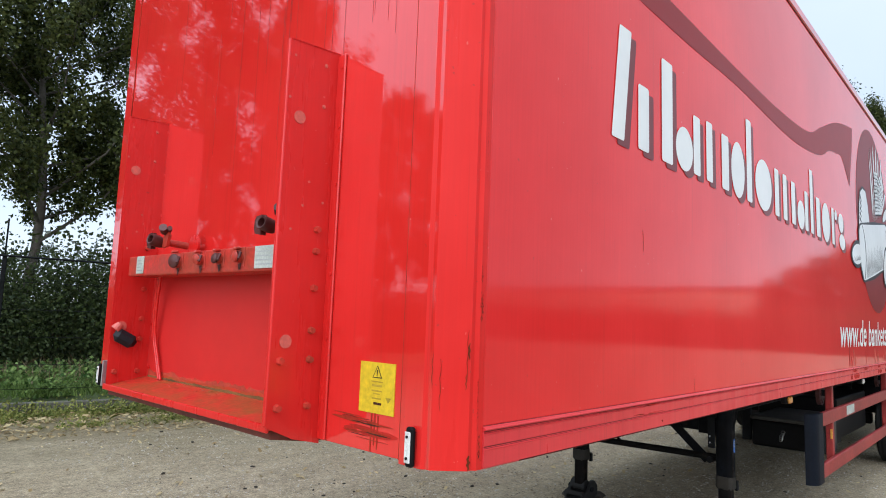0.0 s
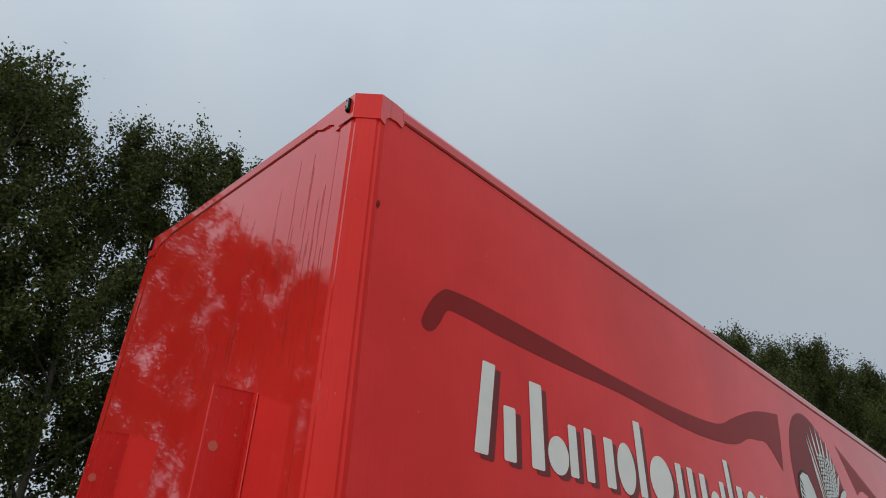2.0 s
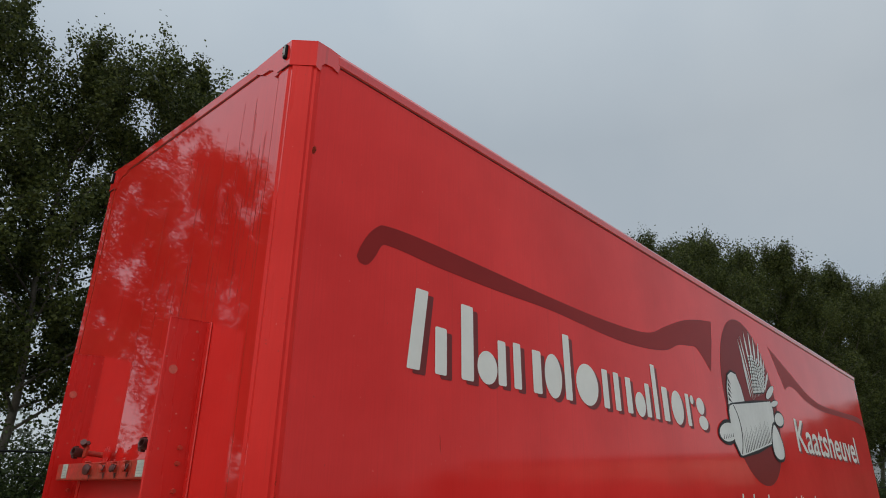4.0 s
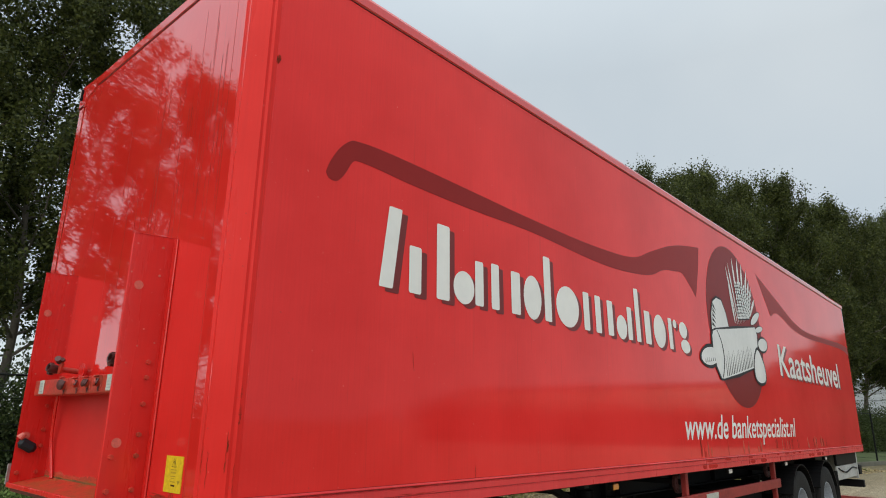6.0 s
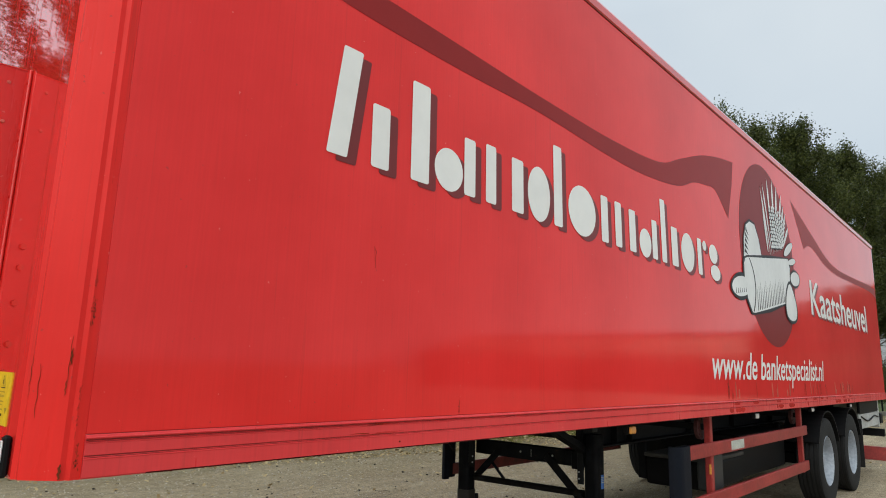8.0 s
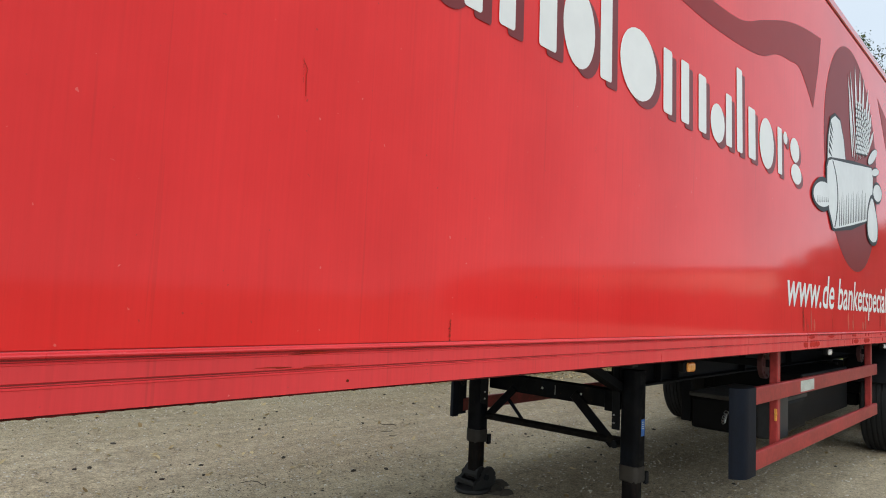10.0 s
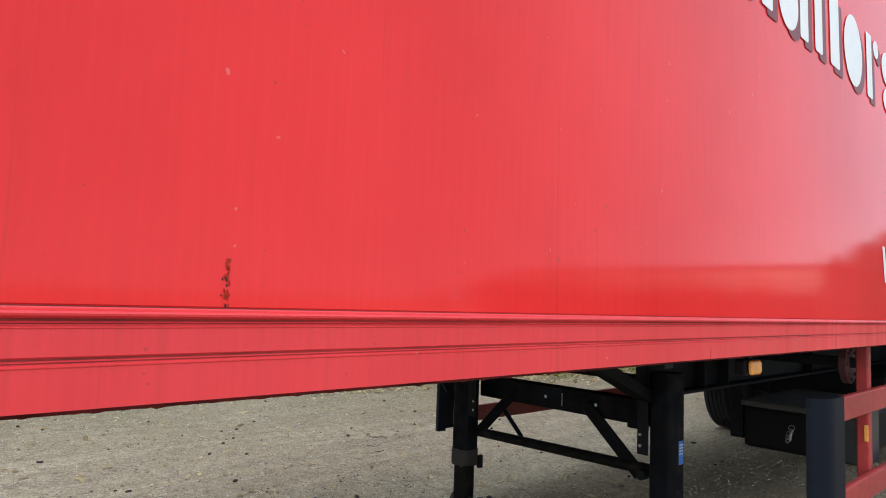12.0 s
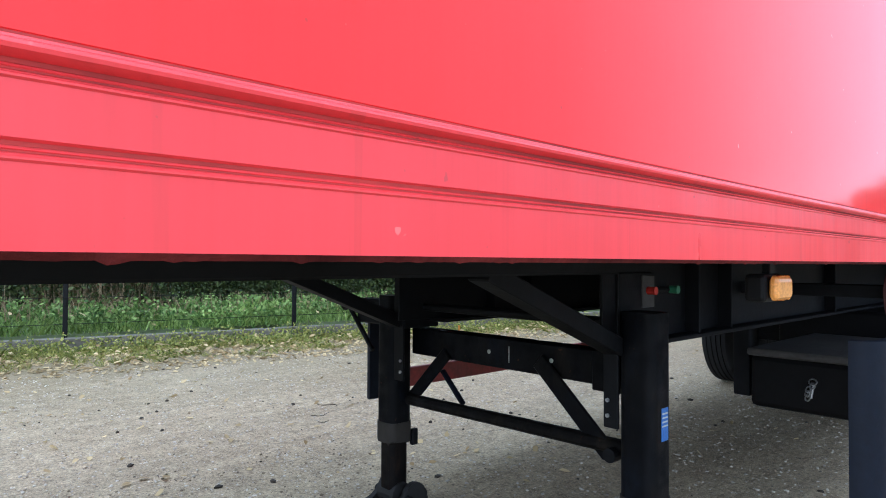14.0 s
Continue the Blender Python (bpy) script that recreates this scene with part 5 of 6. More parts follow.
# side guards, one on each flank
for gx0, sgn in ((-0.085, 1), (mirrored(-0.085), -1)):
    g = part("side_guard", box((gx0 - 0.02, 4.42, 0.878), (gx0 + 0.012, 8.0, 0.985), 0.008, 2), M_GUARD if sgn > 0 else M_GUARDSHADE, trailer, "dull red side guard with black end profile")
    part("lower_rail", box((gx0 - 0.02, 4.42, 0.485), (gx0 + 0.012, 8.0, 0.595), 0.008, 2), M_GUARD if sgn > 0 else M_GUARDSHADE, g)
    arc = [(gx0 + 0.02 - 0.09 * (1 - math.cos(radians(a))) * 0.9, 4.24 + 0.10 - 0.10 * math.sin(radians(a))) for a in range(0, 91, 15)]
    outline = [(gx0 + 0.02, 4.46)] + [(x, y) for x, y in arc] + [(gx0 - 0.07, 4.30), (gx0 - 0.03, 4.28), (gx0 - 0.01, 4.34), (gx0 - 0.01, 4.46)]
    outline = [(x if sgn > 0 else 2 * gx0 - x, y) for x, y in outline]
    me_ = bpy.data.meshes.new("end_profile")
    bm = extrude(outline, 0.525, Matrix.Translation((0, 0, 0.465)))
    bm.to_mesh(me_)
    bm.free()
    part("end_profile", smooth(me_, 40), M_PROFILE, g, "blue-black plastic end profile")
    for y in (5.0 if sgn > 0 else 7.4, 7.88 if sgn > 0 else 10.9):
        p_ = part("guard_post", box((gx0 - 0.075, y, 0.46), (gx0 - 0.021, y + 0.06, BOT - 0.0), 0.006), M_GUARD, g)
        part("flange_disc", rod((gx0 - 0.13, y + 0.03, BOT - 0.11), (gx0 - 0.10, y + 0.03, BOT - 0.11), 0.10, 24), M_FLANGE, p_)
        for q in range(8):
            part("bolt", rod((gx0 - 0.10, y + 0.03 + 0.075 * math.cos(q * 0.785), BOT - 0.11 + 0.075 * math.sin(q * 0.785)), (gx0 - 0.093, y + 0.03 + 0.075 * math.cos(q * 0.785), BOT - 0.11 + 0.075 * math.sin(q * 0.785)), 0.009, 6), M_FLANGE, p_)
        part("arm", beam((gx0 - 0.07, y + 0.03, 1.1), (-0.80 if sgn > 0 else mirrored(-0.80), y + 0.03, 1.1), 0.05, 0.05), M_BLACK, p_)
    part("reflector", box((gx0 + 0.0121, 5.40, 0.893), (gx0 + 0.0145, 5.735, 0.970), 0.0), M_STICKER, g, "white reflector strip") if sgn > 0 else None
    part("amber_reflector", box((gx0 - 0.040, 4.992, 0.725), (gx0 - 0.022, 4.999, 0.805), 0.002), M_AMBER, g)

# side lamps
for i, (x, y, z) in enumerate(((-0.068, 3.425, 1.132), (-0.068, 6.05, 1.132), (-0.068, 8.2, 1.132), (-0.068, 10.45, 1.132))):
    lamp = part("side_lamp", box((x - 0.03, y - 0.005, z), (x + 0.008, y + 0.092, z + 0.052), 0.008, 2), M_BOX, trailer, "amber side marker lamp")
    part("lens", box((x + 0.0081, y + 0.004, z + 0.003), (x + 0.026, y + 0.088, z + 0.049), 0.012, 3), M_AMBER if i == 0 else M_CLEAR, lamp)
    part("clip", box((x - 0.015, y + 0.04, z + 0.05), (x, y + 0.07, BOT + 0.03), 0.002), M_BLACK, lamp)
valve = part("valve_plate", box((-0.744, 4.17, 1.05), (-0.730, 4.25, 1.16), 0.003), M_DUST, trailer, "dusty valve plate with push buttons")
for y, mat, lb in ((4.205, M_REDLENS, "red push button"), (4.36, M_GREEN, "green push button")):
    part("valve_button", rod((-0.732, y, 1.108), (-0.700, y, 1.108), 0.014, 14), mat, valve, lb)
part("valve_arm", rod((-0.735, 4.25, 1.108), (-0.735, 4.36, 1.108), 0.010, 8), M_BLACK, valve)

# battery and tool box with a chain
tb = part("tool_box", box((-0.885, 5.45, 0.505), (-0.30, 6.4, 0.755), 0.025, 2), M_BOX, trailer, "black plastic tool box")
part("lid", box((-0.895, 5.435, 0.752), (-0.29, 6.415, 0.79), 0.012, 2), M_DUST, tb)
part("hanger", box((-0.985, 5.5, 0.54), (-0.905, 5.54, BOT), 0.004), M_BLACK, tb)
ch = part("chain_hook", rod((-0.60, 5.443, 0.648), (-0.608, 5.436, 0.585), 0.006, 8), M_STEEL, tb, "steel latch with chain")
for k in range(5):
    part("link", pipe([(-0.60 + 0.010 * math.cos(a) * (1.7 if k == 0 else 1) - 0.007 * k + 0.006 * math.sin(k * 2.0), 5.434 + 0.006 * math.sin(a), 0.662 - 0.019 * k + 0.013 * math.sin(a)) for a in (2 * math.pi * j / 10 for j in range(11))], 0.0036, 6), M_STEEL, ch)
# added block of no known kind, keeps the space behind the guard black
eb = part("equipment_box", box((-1.13, 6.52, 0.50), (-0.36, 8.14, 0.925), 0.02, 2), M_BOX, trailer, "added black block filling the dark space under the chassis")
part("lid_seam", box((-0.3595, 6.6, 0.84), (-0.357, 8.06, 0.846), 0), M_INK, eb)
part("air_tank", rod((-1.36, 7.2, 0.78), (-1.36, 8.0, 0.78), 0.14, 24), M_BLACK, trailer, "black air tank")
part("control_box", box((-0.30, 5.18, 0.56), (-0.16, 5.43, 0.86), 0.015, 2), M_CONTROL, trailer, "black control box")


# wheels and axles
def wheel(x, y, r, sgn):
    m = Matrix.Translation((x, y, r)) @ Matrix.Rotation(radians(90 * sgn), 4, "Y") @ Matrix.Diagonal((1, 1, 0.72, 1))
    prof = [(0.300, -0.14), (0.31, -0.17), (0.40, -0.185), (r - 0.035, -0.180), (r - 0.008, -0.160)]
    for k in range(5):
        a = -0.15 + k * 0.065
        prof += [(r, a), (r, a + 0.045), (r - 0.012, a + 0.048), (r - 0.012, a + 0.062)]
    prof += [(r - 0.008, 0.170), (r - 0.035, 0.183), (0.40, 0.190), (0.31, 0.176), (0.295, 0.150)]
    tyre = part("wheel", lathe(prof, m, 56), M_RUBBER, trailer, "black truck tyre on a silver steel rim")
    rim = part("rim", lathe([(0.300, 0.16), (0.292, 0.172), (0.282, 0.160), (0.262, 0.08), (0.255, -0.02), (0.235, -0.05), (0.20, -0.03), (0.165, -0.01), (0.13, -0.01), (0.125, 0.06), (0.09, 0.085), (0.0, 0.087)], m, 48), M_RIM, tyre)
    for k in range(10):
        a = 2 * math.pi * k / 10
        part("nut", lathe([(0.0, 0.02), (0.014, 0.02), (0.015, -0.012)], m @ Matrix.Translation((0.165 * math.cos(a), 0.165 * math.sin(a), 0)), 6), M_STEEL, rim)
        if k % 2 == 0:
            part("hand_hole", lathe([(0.0, 0.0), (0.024, 0.0), (0.024, -0.01)], m @ Matrix.Translation((0.222 * math.cos(a + 0.3), 0.222 * math.sin(a + 0.3), -0.036)), 12), M_INK, rim)
    part("rim_back", lathe([(0.30, -0.14), (0.0, -0.12)], m, 32), M_BLACK, rim)
    return tyre


R_WHEEL = 0.52
for y in (8.84, 10.32):
    wheel(-0.17, y, R_WHEEL, 1)
    wheel(mirrored(-0.17), y, R_WHEEL, -1)
    part("axle_beam", box((-W + 0.4, y - 0.07, 0.45), (-0.4, y + 0.07, 0.59), 0.02, 2), M_BLACK, trailer)
    for x in (-0.22, mirrored(-0.22)):
        arc = [(y + 0.60 * math.cos(radians(a)), 0.53 + 0.60 * math.sin(radians(a))) for a in range(20, 161, 8)]
        arc += [(y_ + (y - y_) * 0.02, z_ - 0.012) for y_, z_ in arc[::-1]]
        part("mudguard", extrude(arc, 0.40, Matrix(((0, 0, 1, x - 0.20), (1, 0, 0, 0), (0, 1, 0, 0), (0, 0, 0, 1)))), M_BOX, trailer, "black plastic mudguard")
    part("air_spring", rod((-0.8, y + 0.3, 0.60), (-0.8, y + 0.3, 0.89), 0.13, 18), M_RUBBER, trailer)
    part("air_spring", rod((mirrored(-0.8), y + 0.3, 0.60), (mirrored(-0.8), y + 0.3, 0.89), 0.13, 18), M_RUBBER, trailer)
for x in (-0.22, mirrored(-0.22)):
    part("mud_flap", box((x - 0.2, 11.0, 0.25), (x + 0.2, 11.015, 0.95), 0.004), M_RUBBER, trailer)
# rear lamps panel and tail-lift underrun bar
part("tail_panel", box((-W + 0.1, 13.196, 0.72), (-0.12, 13.267, BOT - 0.01), 0.01), M_REARGREY, trailer, "grey steel tail panel")
part("side_tail_panel", box((-0.16, 11.550, 1.0), (-0.12, 13.186, BOT - 0.02), 0.01), M_BOX, trailer)
part("side_tail_panel", box((-0.17, 11.550, 0.76), (-0.13, 13.186, 0.985), 0.01), M_REARGREY, trailer, "scratched grey steel panel")
part("cable", pipe(spline([(-0.12, 11.652, 0.95), (-0.115, 12.161, 0.87), (-0.115, 12.738, 0.93), (-0.12, 13.145, 0.90)], 6), 0.012, 6), M_BLACK, trailer)
part("bumper_bar", box((-W + 0.1, 13.369, 0.55), (-0.08, 13.491, 0.68), 0.01), M_BLACK, trailer, "black rear underrun bar")
for x in (-0.6, mirrored(-0.6)):
    part("bumper_arm", box((x - 0.05, 13.247, 0.6), (x + 0.05, 13.379, 1.15), 0.006), M_BLACK, trailer)
part("tail_lamp", box((-0.45, 13.496, 0.80), (-0.15, 13.552, 0.93), 0.01), M_REDLENS, trailer)
part("lamp_bracket", box((-0.5, 13.277, 0.78), (-0.10, 13.495, 0.95), 0.01), M_BLACK, trailer)
# the lowered tail lift plate, resting on the ground
lift = extrude([(14.72, 0.0), (16.2, 0.0), (16.42, 0.03), (16.35, 0.06), (14.95, 0.24), (14.78, 0.24)], W - 0.3, Matrix(((0, 0, 1, -W + 0.15), (1, 0, 0, 0), (0, 1, 0, 0.005), (0, 0, 0, 1))))
part("tail_lift_plate", lift, M_RAMP, trailer, "dull red tail lift plate lowered to the ground")
for x in (-0.8, mirrored(-0.8)):
    part("lift_arm", beam((x, 13.2, 0.75), (x, 14.74, 0.14), 0.08, 0.12), M_BLACK, trailer)


# ---- trees ----
def limb(verts, faces, p, q, r0, r1, sides=7):
    d = (q - p).normalized()
    u = d.cross(Vector((0.3, 0.9, 0.2))).normalized()
    w_ = d.cross(u)
    k = len(verts)
    for c, r in ((p, r0), (q, r1)):
        verts += [c + r * (u * math.cos(a) + w_ * math.sin(a)) for a in (2 * math.pi * j / sides for j in range(sides))]
    faces += [(k + j, k + (j + 1) % sides, k + sides + (j + 1) % sides, k + sides + j) for j in range(sides)]


def leaves(centres, size, rng, droop=0.0):
    """Many small pointed leaves at the given places, as one mesh."""
    n = len(centres)
    c = np.array(centres)
    u = rng.normal(size=(n, 3))
    u[:, 2] -= droop
    u /= np.linalg.norm(u, axis=1)[:, None]
    v = np.cross(u, rng.normal(size=(n, 3)))
    v /= np.linalg.norm(v, axis=1)[:, None]
    s = size * rng.uniform(0.6, 1.35, (n, 1))
    verts = np.stack([c - u * s * 0.5, c + v * s * 0.36, c + u * s * 0.6, c - v * s * 0.36], 1).reshape(-1, 3)
    me_ = bpy.data.meshes.new("leaves")
    me_.vertices.add(4 * n)
    me_.vertices.foreach_set("co", verts.ravel())
    me_.loops.add(4 * n)
    me_.loops.foreach_set("vertex_index", np.arange(4 * n))
    me_.polygons.add(n)
    me_.polygons.foreach_set("loop_start", np.arange(n) * 4)
    me_.update(calc_edges=True)
    return me_


def poplar(seed, tall, wide, count, size=0.100, base=1.8, label="tall dark green poplar with an uneven crown"):
    r = random.Random(seed)
    rng = np.random.default_rng(seed)
    tree = empty("poplar_tree", label, "tree", "poplars behind the fence")
    verts, faces, tips = [], [], []
    p, rad = Vector((0, 0, -0.2)), 0.085 + 0.004 * tall
    spine = [p]
    steps = 14
    for i in range(steps):
        q = Vector((0.25 * math.sin(i * 0.7 + seed), 0.25 * math.cos(i * 0.9 + seed), tall * 0.93 * (i + 1) / steps))
        r1 = rad * (1 - 0.9 * (i + 1) / steps)
        limb(verts, faces, p, q, rad * (1 - 0.9 * i / steps), max(0.015, r1), 9)
        p = q
        spine.append(q)
    nb = 46
    for b in range(nb):
        t = base / tall + (1 - base / tall) * (b + r.random()) / nb
        i = min(steps - 1, int(t * steps))
        o = spine[i].lerp(spine[i + 1], t * steps - i)
        a = b * 2.4 + r.uniform(-0.5, 0.5)
        prof = math.sin(math.pi * min(1, (0.12 + 0.88 * ((t - base / tall) / (1 - base / tall))) ** 0.75)) ** 0.7 + 0.1
        low = (t - base / tall) / (1 - base / tall) < 0.4
        ln = wide * (max(prof, 1.0) if low else prof) * r.uniform(0.55, 1.15)
        rise = r.uniform(0.2, 0.8) if low else r.uniform(0.55, 1.3)
        d = Vector((math.cos(a), math.sin(a), rise)).normalized()
        mid = o + d * ln * 0.55 + Vector((r.uniform(-0.2, 0.2), r.uniform(-0.2, 0.2), 0.0))
        end = mid + (d + Vector((0, 0, 0.5))).normalized() * ln * 0.6
        r0 = max(0.012, 0.05 * (1 - t) + 0.012)
        limb(verts, faces, o, mid, r0, r0 * 0.6, 5)
        limb(verts, faces, mid, end, r0 * 0.6, 0.006, 5)
        for k in range(7):
            s = o.lerp(mid, 0.35 + 0.65 * r.random()) if k < 2 else mid.lerp(end, r.random() ** 0.8 * 1.05)
            tw = s + Vector((r.gauss(0, 0.36), r.gauss(0, 0.36), r.gauss(0.42, 0.36))) * (0.5 + 0.4 * wide / 2.6)
            limb(verts, faces, s, tw, 0.010, 0.004, 4)
            tips.append((s, tw, r.uniform(0.18, 0.42)))
        tips.append((mid, end, 0.28))
    me_ = bpy.data.meshes.new("trunk")
    me_.from_pydata([tuple(v) for v in verts], [], faces)
    part("trunk", smooth(me_, 60), M_BARK, tree)
    S = np.array([tuple(s) for s, e, w_ in tips])
    E = np.array([tuple(e) for s, e, w_ in tips])
    Wd = np.array([w_ for s, e, w_ in tips])
    weight = Wd * (1.75 - E[:, 2] / tall)
    weight /= weight.sum()
    k = rng.choice(len(tips), count, p=weight)
    t = rng.random((count, 1)) ** 0.6 * 1.15
    c = S[k] + (E[k] - S[k]) * t + rng.normal(size=(count, 3)) * Wd[k][:, None] * np.array([0.45, 0.45, 0.78])
    part("crown", leaves(c, size, rng, 0.4), M_LEAF, tree)
    return tree


def bush(seed, wide, tall, count):
    r = random.Random(seed)
    rng = np.random.default_rng(seed + 50)
    b = empty("bush", "dark green tangled bush behind the fence", "bush", "bushes behind the fence")
    verts, faces, cs = [], [], []
    for i in range(16):
        a, ln = r.uniform(0, 6.28), r.uniform(0.4, 1.0)
        e = Vector((math.cos(a) * wide * ln, math.sin(a) * wide * ln, tall * r.uniform(0.45, 1.0)))
        limb(verts, faces, Vector((r.uniform(-0.2, 0.2), r.uniform(-0.2, 0.2), -0.1)), e, 0.02, 0.006, 5)
        cs.append((e, r.uniform(0.25, 0.5)))
        cs.append((e * 0.6, 0.4))
        cs.append((Vector((e.x, e.y, e.z * 0.35)), 0.4))
    me_ = bpy.data.meshes.new("stems")
    me_.from_pydata([tuple(v) for v in verts], [], faces)
    part("stems", me_, M_BARK, b)
    C = np.array([tuple(c) for c, s in cs])
    s = np.array([s for c, s in cs])
    k = rng.integers(0, len(cs), count)
    pts = C[k] + rng.normal(size=(count, 3)) * s[k][:, None]
    pts[:, 2] = np.abs(pts[:, 2])
    part("foliage", leaves(pts, 0.07, rng), M_BUSH, b)
    return b


TREE_OFF = -5.2


def top_of(tree):
    return max(v.co.z for v in tree.children[1].data.vertices)


def grown(y):
    """The treetops' height along the row."""
    for far, h in ((-12, 11.4), (-5, 13.3), (-1.5, 13.0), (1.6, 14.7), (4, 13.5), (7, 14.2), (22, 12.0), (25, 12.3), (28, 13.5), (33, 14.0), (36, 14.9), (40, 15.2), (55, 16.6)):
        if y < far:
            return h
    return 18.9


kinds = [poplar(11, 15.5, 3.5, 74000, base=3.2), poplar(23, 14.6, 3.1, 68000, base=3.0), poplar(37, 16.2, 3.7, 76000, base=3.4)]
tops = [top_of(k) for k in kinds]
placed = []
rt = random.Random(9)
y = -48.32
while y < 80:
    k = rt.choice((0, 1, 2))
    loose = 0.0 if 2 < y < 7 else 1.0
    placed.append((line_x(y, TREE_OFF + loose * rt.uniform(-0.5, 0.5)), y + loose * rt.uniform(-0.4, 0.4) + (0.6 if -2 < y < 0 else -1.0 if 5 < y < 7 else 0.0), k, rt.uniform(0, 360), grown(y) * rt.uniform(0.96, 1.03) / tops[k]))
    y += 3.4
# a far row across the end of the yard, mirrored in the paint
for j in range(16):
    k, x_ = rt.choice((0, 1, 2)), 2.5 + 1.1 * j
    tall_ = 10.5 - 0.5 * max(0.0, x_ - 11.0)
    placed.append((x_ + rt.uniform(-0.3, 0.3), 70 + 2.5 * (j % 2) + rt.uniform(-0.6, 0.6), k, rt.uniform(0, 360), tall_ * rt.uniform(0.97, 1.03) / tops[k]))
for j in range(8):
    k = rt.choice((0, 1, 2))
    placed.append((66 + 4.2 * j, 84 + rt.uniform(-2, 2), k, rt.uniform(0, 360), (6.4 - 0.45 * j) * rt.uniform(0.9, 1.1) / tops[k]))
used = set()
for x, y, k, turn, s in placed:
    m = pose(x, y, 0.2 if x < 0 else 0.05, rt.uniform(-2, 2), rt.uniform(-2, 2), turn)
    if k in used:
        ob = copy_thing(kinds[k], m)
    else:
        ob = kinds[k]
        ob.matrix_basis = m
        used.add(k)
    ob.scale = (s, s, s)
bushes = [bush(3, 1.3, 2.0, 15000), bush(4, 1.2, 1.8, 14000)]
usedb = set()
rb = random.Random(21)
spots = [(line_x(-18 + j * 1.5, -4.4 + rb.uniform(-0.8, 0.5)), -18 + j * 1.5, rb.uniform(0.85, 1.15)) for j in range(56)]
# a hedge beyond the yard
spots += [(55 * math.sin(radians(a)), 55 * math.cos(radians(a)), rb.uniform(1.25, 1.45)) for a in np.arange(3.0, 42.0, 1.3)]
for x, y, s in spots:
    k = rb.choice((0, 1))
    m = pose(x, y, 0.2 if x < 0 else -0.05, 0, 0, rb.uniform(0, 360))
    if k in usedb:
        ob = copy_thing(bushes[k], m)
    else:
        ob = bushes[k]
        ob.matrix_basis = m
        usedb.add(k)
    ob.scale = (s, s, s)


# ---- grass, weeds, stones, fallen leaves ----
def blades(name, label, spots, tall, width, mat, seed, lean=0.35):
    rng = np.random.default_rng(seed)
    n = len(spots)
    c = np.array(spots)
    h = tall * rng.uniform(0.45, 1.3, (n, 1))
    a = rng.uniform(0, 2 * np.pi, n)
    side = np.stack([np.cos(a), np.sin(a), np.zeros(n)], 1) * width * rng.uniform(0.6, 1.4, (n, 1))
    tip = rng.normal(size=(n, 3)) * lean
    tip[:, 2] = 1.0
    tip = tip / np.linalg.norm(tip, axis=1)[:, None] * h
    bend = c + tip * 0.55 + np.array([0, 0, 0.12]) * h
    verts = np.stack([c - side, c + side, bend + side * 0.7, c + tip * np.array([1.25, 1.25, 0.92]), bend - side * 0.7], 1).reshape(-1, 3)
    me_ = bpy.data.meshes.new(name)
    me_.vertices.add(5 * n)
    me_.vertices.foreach_set("co", verts.ravel())
    me_.loops.add(5 * n)
    me_.loops.foreach_set("vertex_index", np.arange(5 * n))
    me_.polygons.add(n)
    me_.polygons.foreach_set("loop_start", np.arange(n) * 5)
    me_.update(calc_edges=True)
    ob = part(name, me_, mat)
    return tagged(ob, label, "grass", kind="stuff")


rng = np.random.default_rng(77)


def strip(n, y0, y1, o0, o1, z, power=1.0, clump=0.0):
    ys_ = rng.uniform(y0, y1, n)
    os_ = o0 + (o1 - o0) * rng.random(n) ** power
    out = []
    for y_, o_ in zip(ys_, os_):
        if clump and noise.noise((o_ * 1.3, y_ * 0.8, 5)) < clump - 0.5 + 0.4 * (o_ - o1) / (o0 - o1) * 0:
            continue
        out.append((line_x(y_, o_), y_, z))
    return out


blades("meadow_grass", "bright green meadow grass behind the kerb", strip(60000, -6, 30, -0.1, -5.0, 0.2, 1.3), 0.17, 0.007, M_GRASS, 1, 0.45)
verge = []
for _ in range(120000):
    y_, o_ = rng.uniform(-6, 30), 0.29 + 1.9 * rng.random()
    thin = (o_ - 0.29) / 1.9
    if noise.noise((o_ * 1.6, y_ * 1.1, 5)) + 0.9 * noise.noise((o_ * 6, y_ * 6, 9)) > 1.8 * thin - 0.75:
        verge.append((line_x(y_, o_), y_, 0.0))
blades("verge_weeds", "short yellow-green weeds in front of the kerb", verge, 0.085, 0.0028, M_WEED, 2, 1.0)
tufts = []
for _ in range(700):
    y_, o_ = rng.uniform(-6, 30), 0.30 + 1.5 * rng.random() ** 1.8
    if noise.noise((o_ * 2.0, y_ * 0.9, 15)) < -0.1:
        continue
    wide_ = rng.uniform(0.03, 0.09)
    for k in range(int(rng.uniform(12, 34))):
        tufts.append((line_x(y_, o_) + rng.normal() * wide_, y_ + rng.normal() * wide_, 0.0))
blades("verge_tufts", "taller tufts of yellowing grass in front of the kerb", tufts, 0.16, 0.0024, M_WEED, 12, 0.9)
herbs = []
for _ in range(8000):
    y_, o_ = rng.uniform(-6, 30), 0.30 + 1.5 * rng.random() ** 1.5
    if noise.noise((o_ * 1.6, y_ * 1.1, 5)) > 1.3 * (o_ - 0.3) / 1.5 - 0.55:
        tall_ = rng.uniform(0.05, 0.25) * (1.15 - 0.5 * (o_ - 0.3))
        for k in range(11):
            herbs.append((line_x(y_, o_) + rng.normal() * 0.05, y_ + rng.normal() * 0.05, max(0.006, tall_ * rng.random())))
tagged(part("verge_herbs", leaves(herbs, 0.037, rng), M_HERB), "low yellow-green herbs in front of the kerb", "weeds", kind="stuff")
spots = []
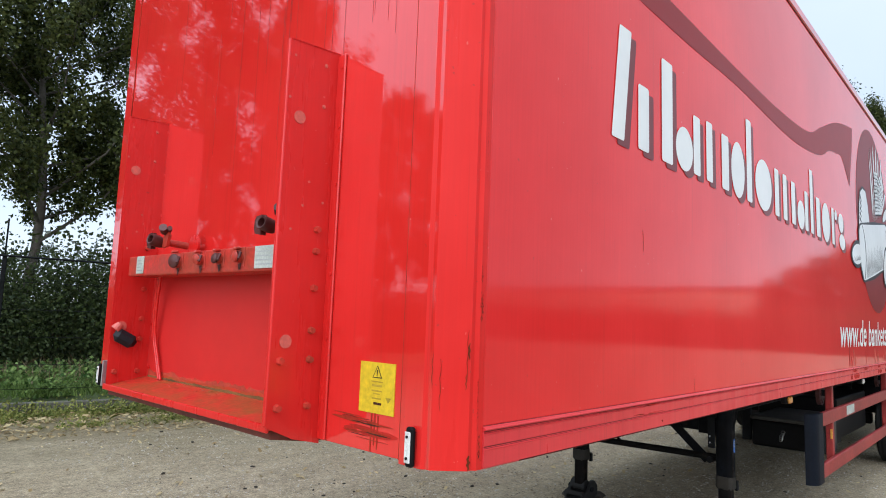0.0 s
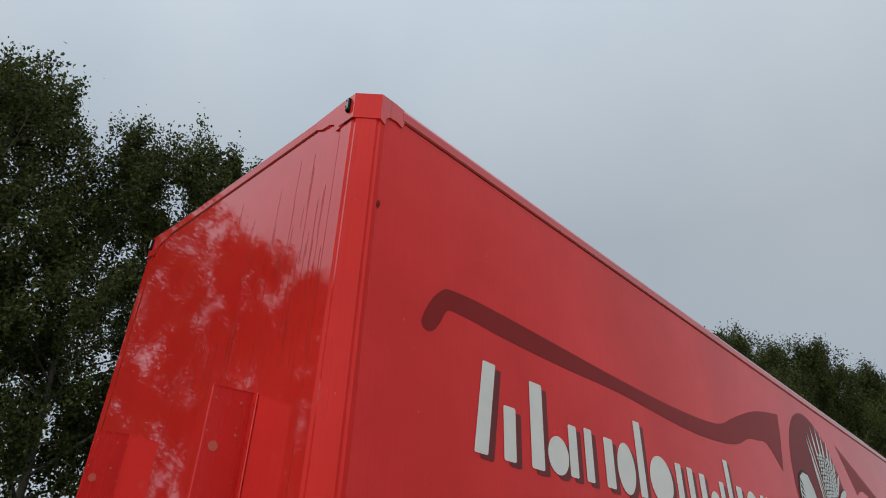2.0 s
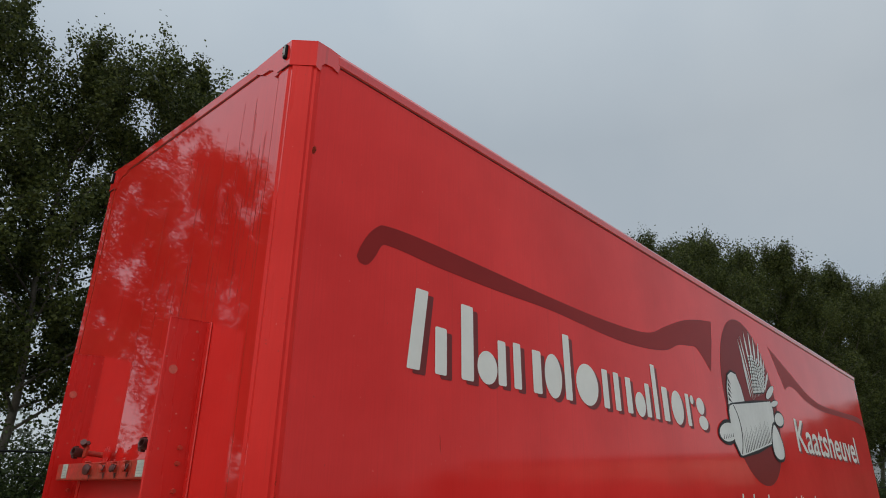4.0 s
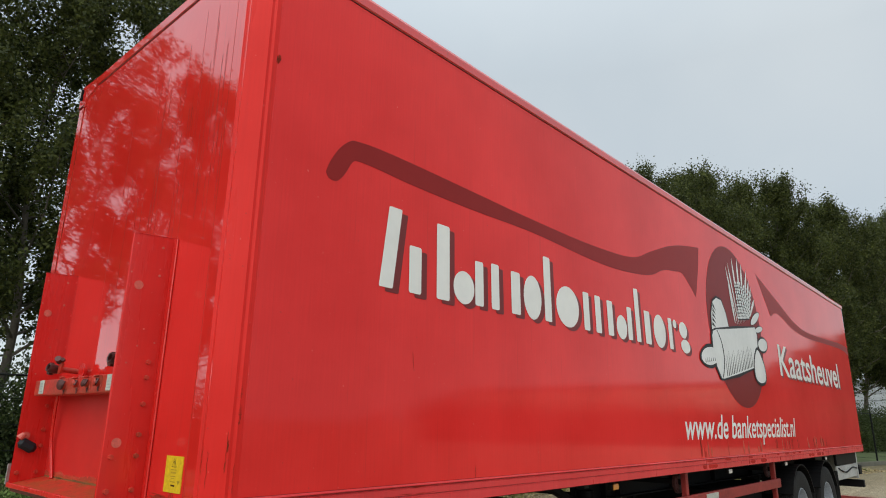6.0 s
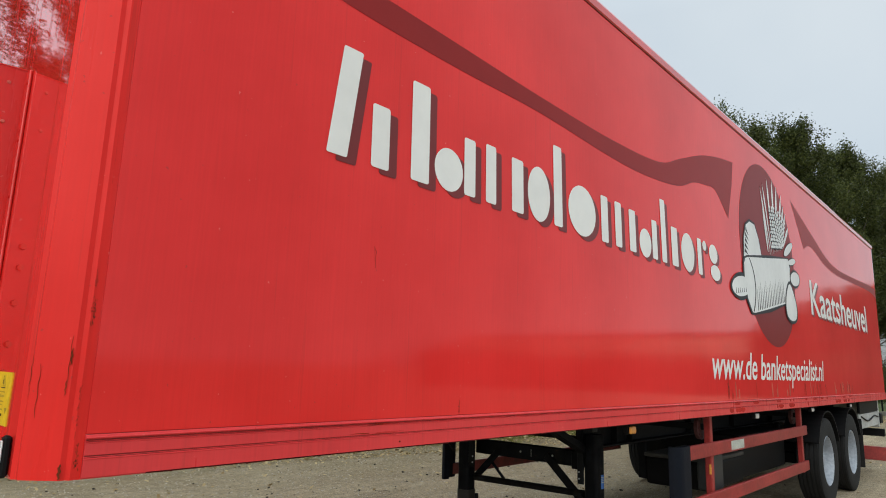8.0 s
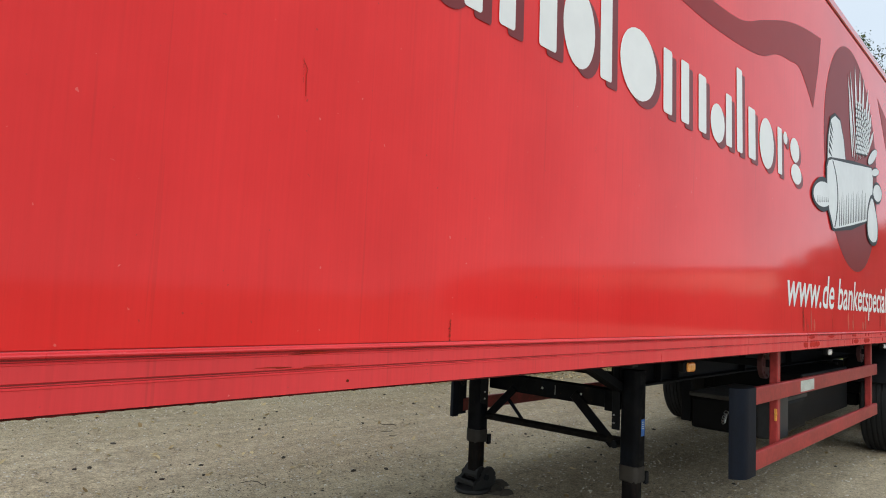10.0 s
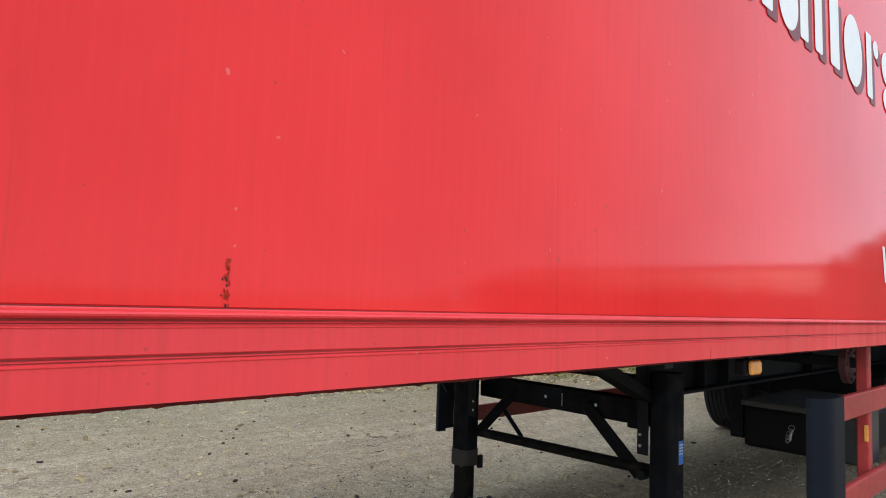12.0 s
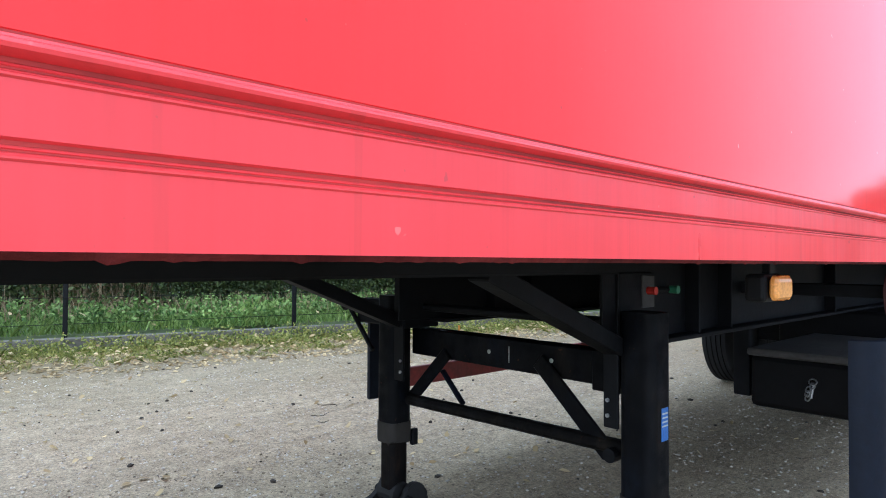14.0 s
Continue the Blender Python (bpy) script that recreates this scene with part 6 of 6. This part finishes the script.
for _ in range(5600):
    y_, o_ = rng.uniform(-6, 26), -0.25 - 3.2 * rng.random() ** 1.4
    if noise.noise((o_ * 1.1, y_ * 0.9, 12)) > -0.12:
        tall_ = rng.uniform(0.14, 0.46)
        for k in range(16):
            spots.append((line_x(y_, o_) + rng.normal() * 0.07, y_ + rng.normal() * 0.07, 0.18 + tall_ * rng.random()))
tagged(part("nettles", leaves(spots, 0.066, rng), M_NETTLE), "bright green nettles and weeds behind the kerb", "weeds", kind="stuff")
blades("dry_weeds", "dry brown and green weeds in the meadow", strip(5000, -6, 30, -1.2, -4.2, 0.22), 0.4, 0.007, M_REED, 8, 0.4)
blades("dry_reeds", "dry straw-coloured reeds beside the bushes", [(line_x(5.6, -4.0) + rng.normal() * 0.25, 5.6 + rng.normal() * 0.45, 0.3) for _ in range(700)], 0.85, 0.008, M_REED, 4, 0.15)


def flat_leaves(n, y0, y1, o0, o1, power, lo, hi, lift=0.0):
    cs = []
    for _ in range(n):
        y_, o_ = rng.uniform(y0, y1), o0 + (o1 - o0) * rng.random() ** power
        x_ = line_x(y_, o_)
        cs.append((x_, y_, height(x_, y_) + 0.010 + lift * rng.random()))
    c = np.array(cs)
    m = len(c)
    a = rng.uniform(0, 6.28, m)
    u = np.stack([np.cos(a), np.sin(a), rng.normal(size=m) * 0.3], 1)
    v = np.stack([-np.sin(a), np.cos(a), rng.normal(size=m) * 0.3], 1)
    up = np.array([0, 0, 1.0])
    s = rng.uniform(lo, hi, (m, 1))
    verts = np.stack([c - u * s, c - u * s * 0.45 + v * s * 0.55 + up * s * 0.2, c + u * s * 0.35 + v * s * 0.5 + up * s * 0.1, c + u * s * 1.1, c + u * s * 0.35 - v * s * 0.5, c - u * s * 0.45 - v * s * 0.55 + up * s * 0.15], 1).reshape(-1, 3)
    me_ = bpy.data.meshes.new("fallen_leaves")
    me_.from_pydata(verts.tolist(), [], [(6 * i_ + a_, 6 * i_ + b_, 6 * i_ + c_, 6 * i_ + d_) for i_ in range(m) for a_, b_, c_, d_ in ((0, 1, 2, 3), (0, 3, 4, 5))])
    tagged(part("fallen_leaves", me_, M_FALLEN), "pale yellow fallen leaves scattered on the ground", "leaves", kind="stuff")


flat_leaves(13000, -6, 30, 0.3, 2.3, 1.2, 0.014, 0.042)
flat_leaves(1300, -4, 16, 1.9, 8.5, 1.7, 0.012, 0.036)
flat_leaves(2200, -6, 30, 0.35, 1.8, 1.0, 0.022, 0.05, 0.09)
flat_leaves(500, -6, 30, -1.6, -0.2, 1.0, 0.025, 0.05, 0.5)


def pebbles(name, label, n, lo, hi, mat, seed, area):
    g = np.random.default_rng(seed)
    verts, faces = [], []
    ico = bmesh.new()
    bmesh.ops.create_icosphere(ico, subdivisions=1, radius=1)
    vs = np.array([tuple(v.co) for v in ico.verts])
    fs = [tuple(v.index for v in f.verts) for f in ico.faces]
    ico.free()
    for _ in range(n):
        x_, y_ = g.uniform(area[0], area[1]), g.uniform(area[2], area[3])
        s = lo + (hi - lo) * g.random() ** 3
        q = vs * g.uniform(0.6, 1.2, (1, 3)) * s * np.array([1, 1, 0.6]) * g.uniform(0.72, 1.22, (len(vs), 1))
        k = len(verts)
        verts += (q + np.array([x_, y_, height(x_, y_) + 0.2 * s])).tolist()
        faces += [(a + k, b + k, c + k) for a, b, c in fs]
    me_ = bpy.data.meshes.new(name)
    me_.from_pydata(verts, [], faces)
    tagged(part(name, me_, mat), label, "stones", kind="stuff")


pebbles("loose_stones", "small loose grey stones on the gravel yard", 24000, 0.002, 0.012, M_STONE, 5, (-7.2, 0.0, 1.0, 10))
pebbles("dirt_crumbs", "small brown crumbs of dirt on the gravel yard", 7000, 0.003, 0.010, M_CRUMB, 15, (-8.2, 0.0, 1.0, 10))
pebbles("rut_crumbs", "brown crumbs churned up along a wheel rut", 1300, 0.003, 0.011, M_RUTCRUMB, 16, (-3.3, -1.9, 1.2, 4.6))
pebbles("dark_clods", "small dark clods on the gravel yard", 420, 0.006, 0.027, M_CLOD, 6, (-7.2, 0.0, 1.5, 10))


rs = random.Random(41)
for k in range(6):
    x_, y_, a, ln = rs.uniform(-4.5, -0.9), rs.uniform(1.8, 6.0), rs.uniform(0, 6.28), rs.uniform(0.06, 0.22)
    pts = [(x_ + ln * q / 5 * math.cos(a + 0.5 * math.sin(q + k)), y_ + ln * q / 5 * math.sin(a + 0.5 * math.sin(q + k)), height(x_, y_) + 0.006) for q in range(6)]
    tw = part("twig", pipe(pts, rs.uniform(0.0015, 0.003), 5), M_CLOD)
    tagged(tw, "thin dark fallen twig on the gravel yard", "twig", "twigs on the yard")


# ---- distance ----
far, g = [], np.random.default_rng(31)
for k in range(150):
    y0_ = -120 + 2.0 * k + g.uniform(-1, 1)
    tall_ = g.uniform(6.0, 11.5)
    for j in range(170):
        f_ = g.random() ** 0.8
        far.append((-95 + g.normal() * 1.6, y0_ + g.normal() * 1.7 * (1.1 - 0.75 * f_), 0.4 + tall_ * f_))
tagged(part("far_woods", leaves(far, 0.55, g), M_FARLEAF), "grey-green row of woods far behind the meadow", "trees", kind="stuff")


def warehouse(x0, x1, y0, y1, tall, label, mat=M_CLAD):
    w_ = empty("warehouse", label, "building")
    part("wall", box((x0, y0, 0), (x1, y1, tall), 0.02), mat, w_)
    part("roof", box((x0 - 0.3, y0 - 0.3, tall + 0.002), (x1 + 0.3, y1 + 0.3, tall + 0.5), 0.05), M_CLADROOF, w_)
    for k in range(int(tall / 0.9)):
        part("cladding_rib", box((x0 - 0.06, y0 - 0.06, 0.9 * k + 0.4), (x1 + 0.06, y0 - 0.003, 0.9 * k + 0.46), 0.0), M_CLADROOF, w_)
    return w_


warehouse(-30, 12, 95, 120, 7.0, "pale grey clad warehouse far behind the trees")
warehouse(21.5, 64, 77, 97, 6.2, "low tan clad storage hall beyond the yard", M_TAN)
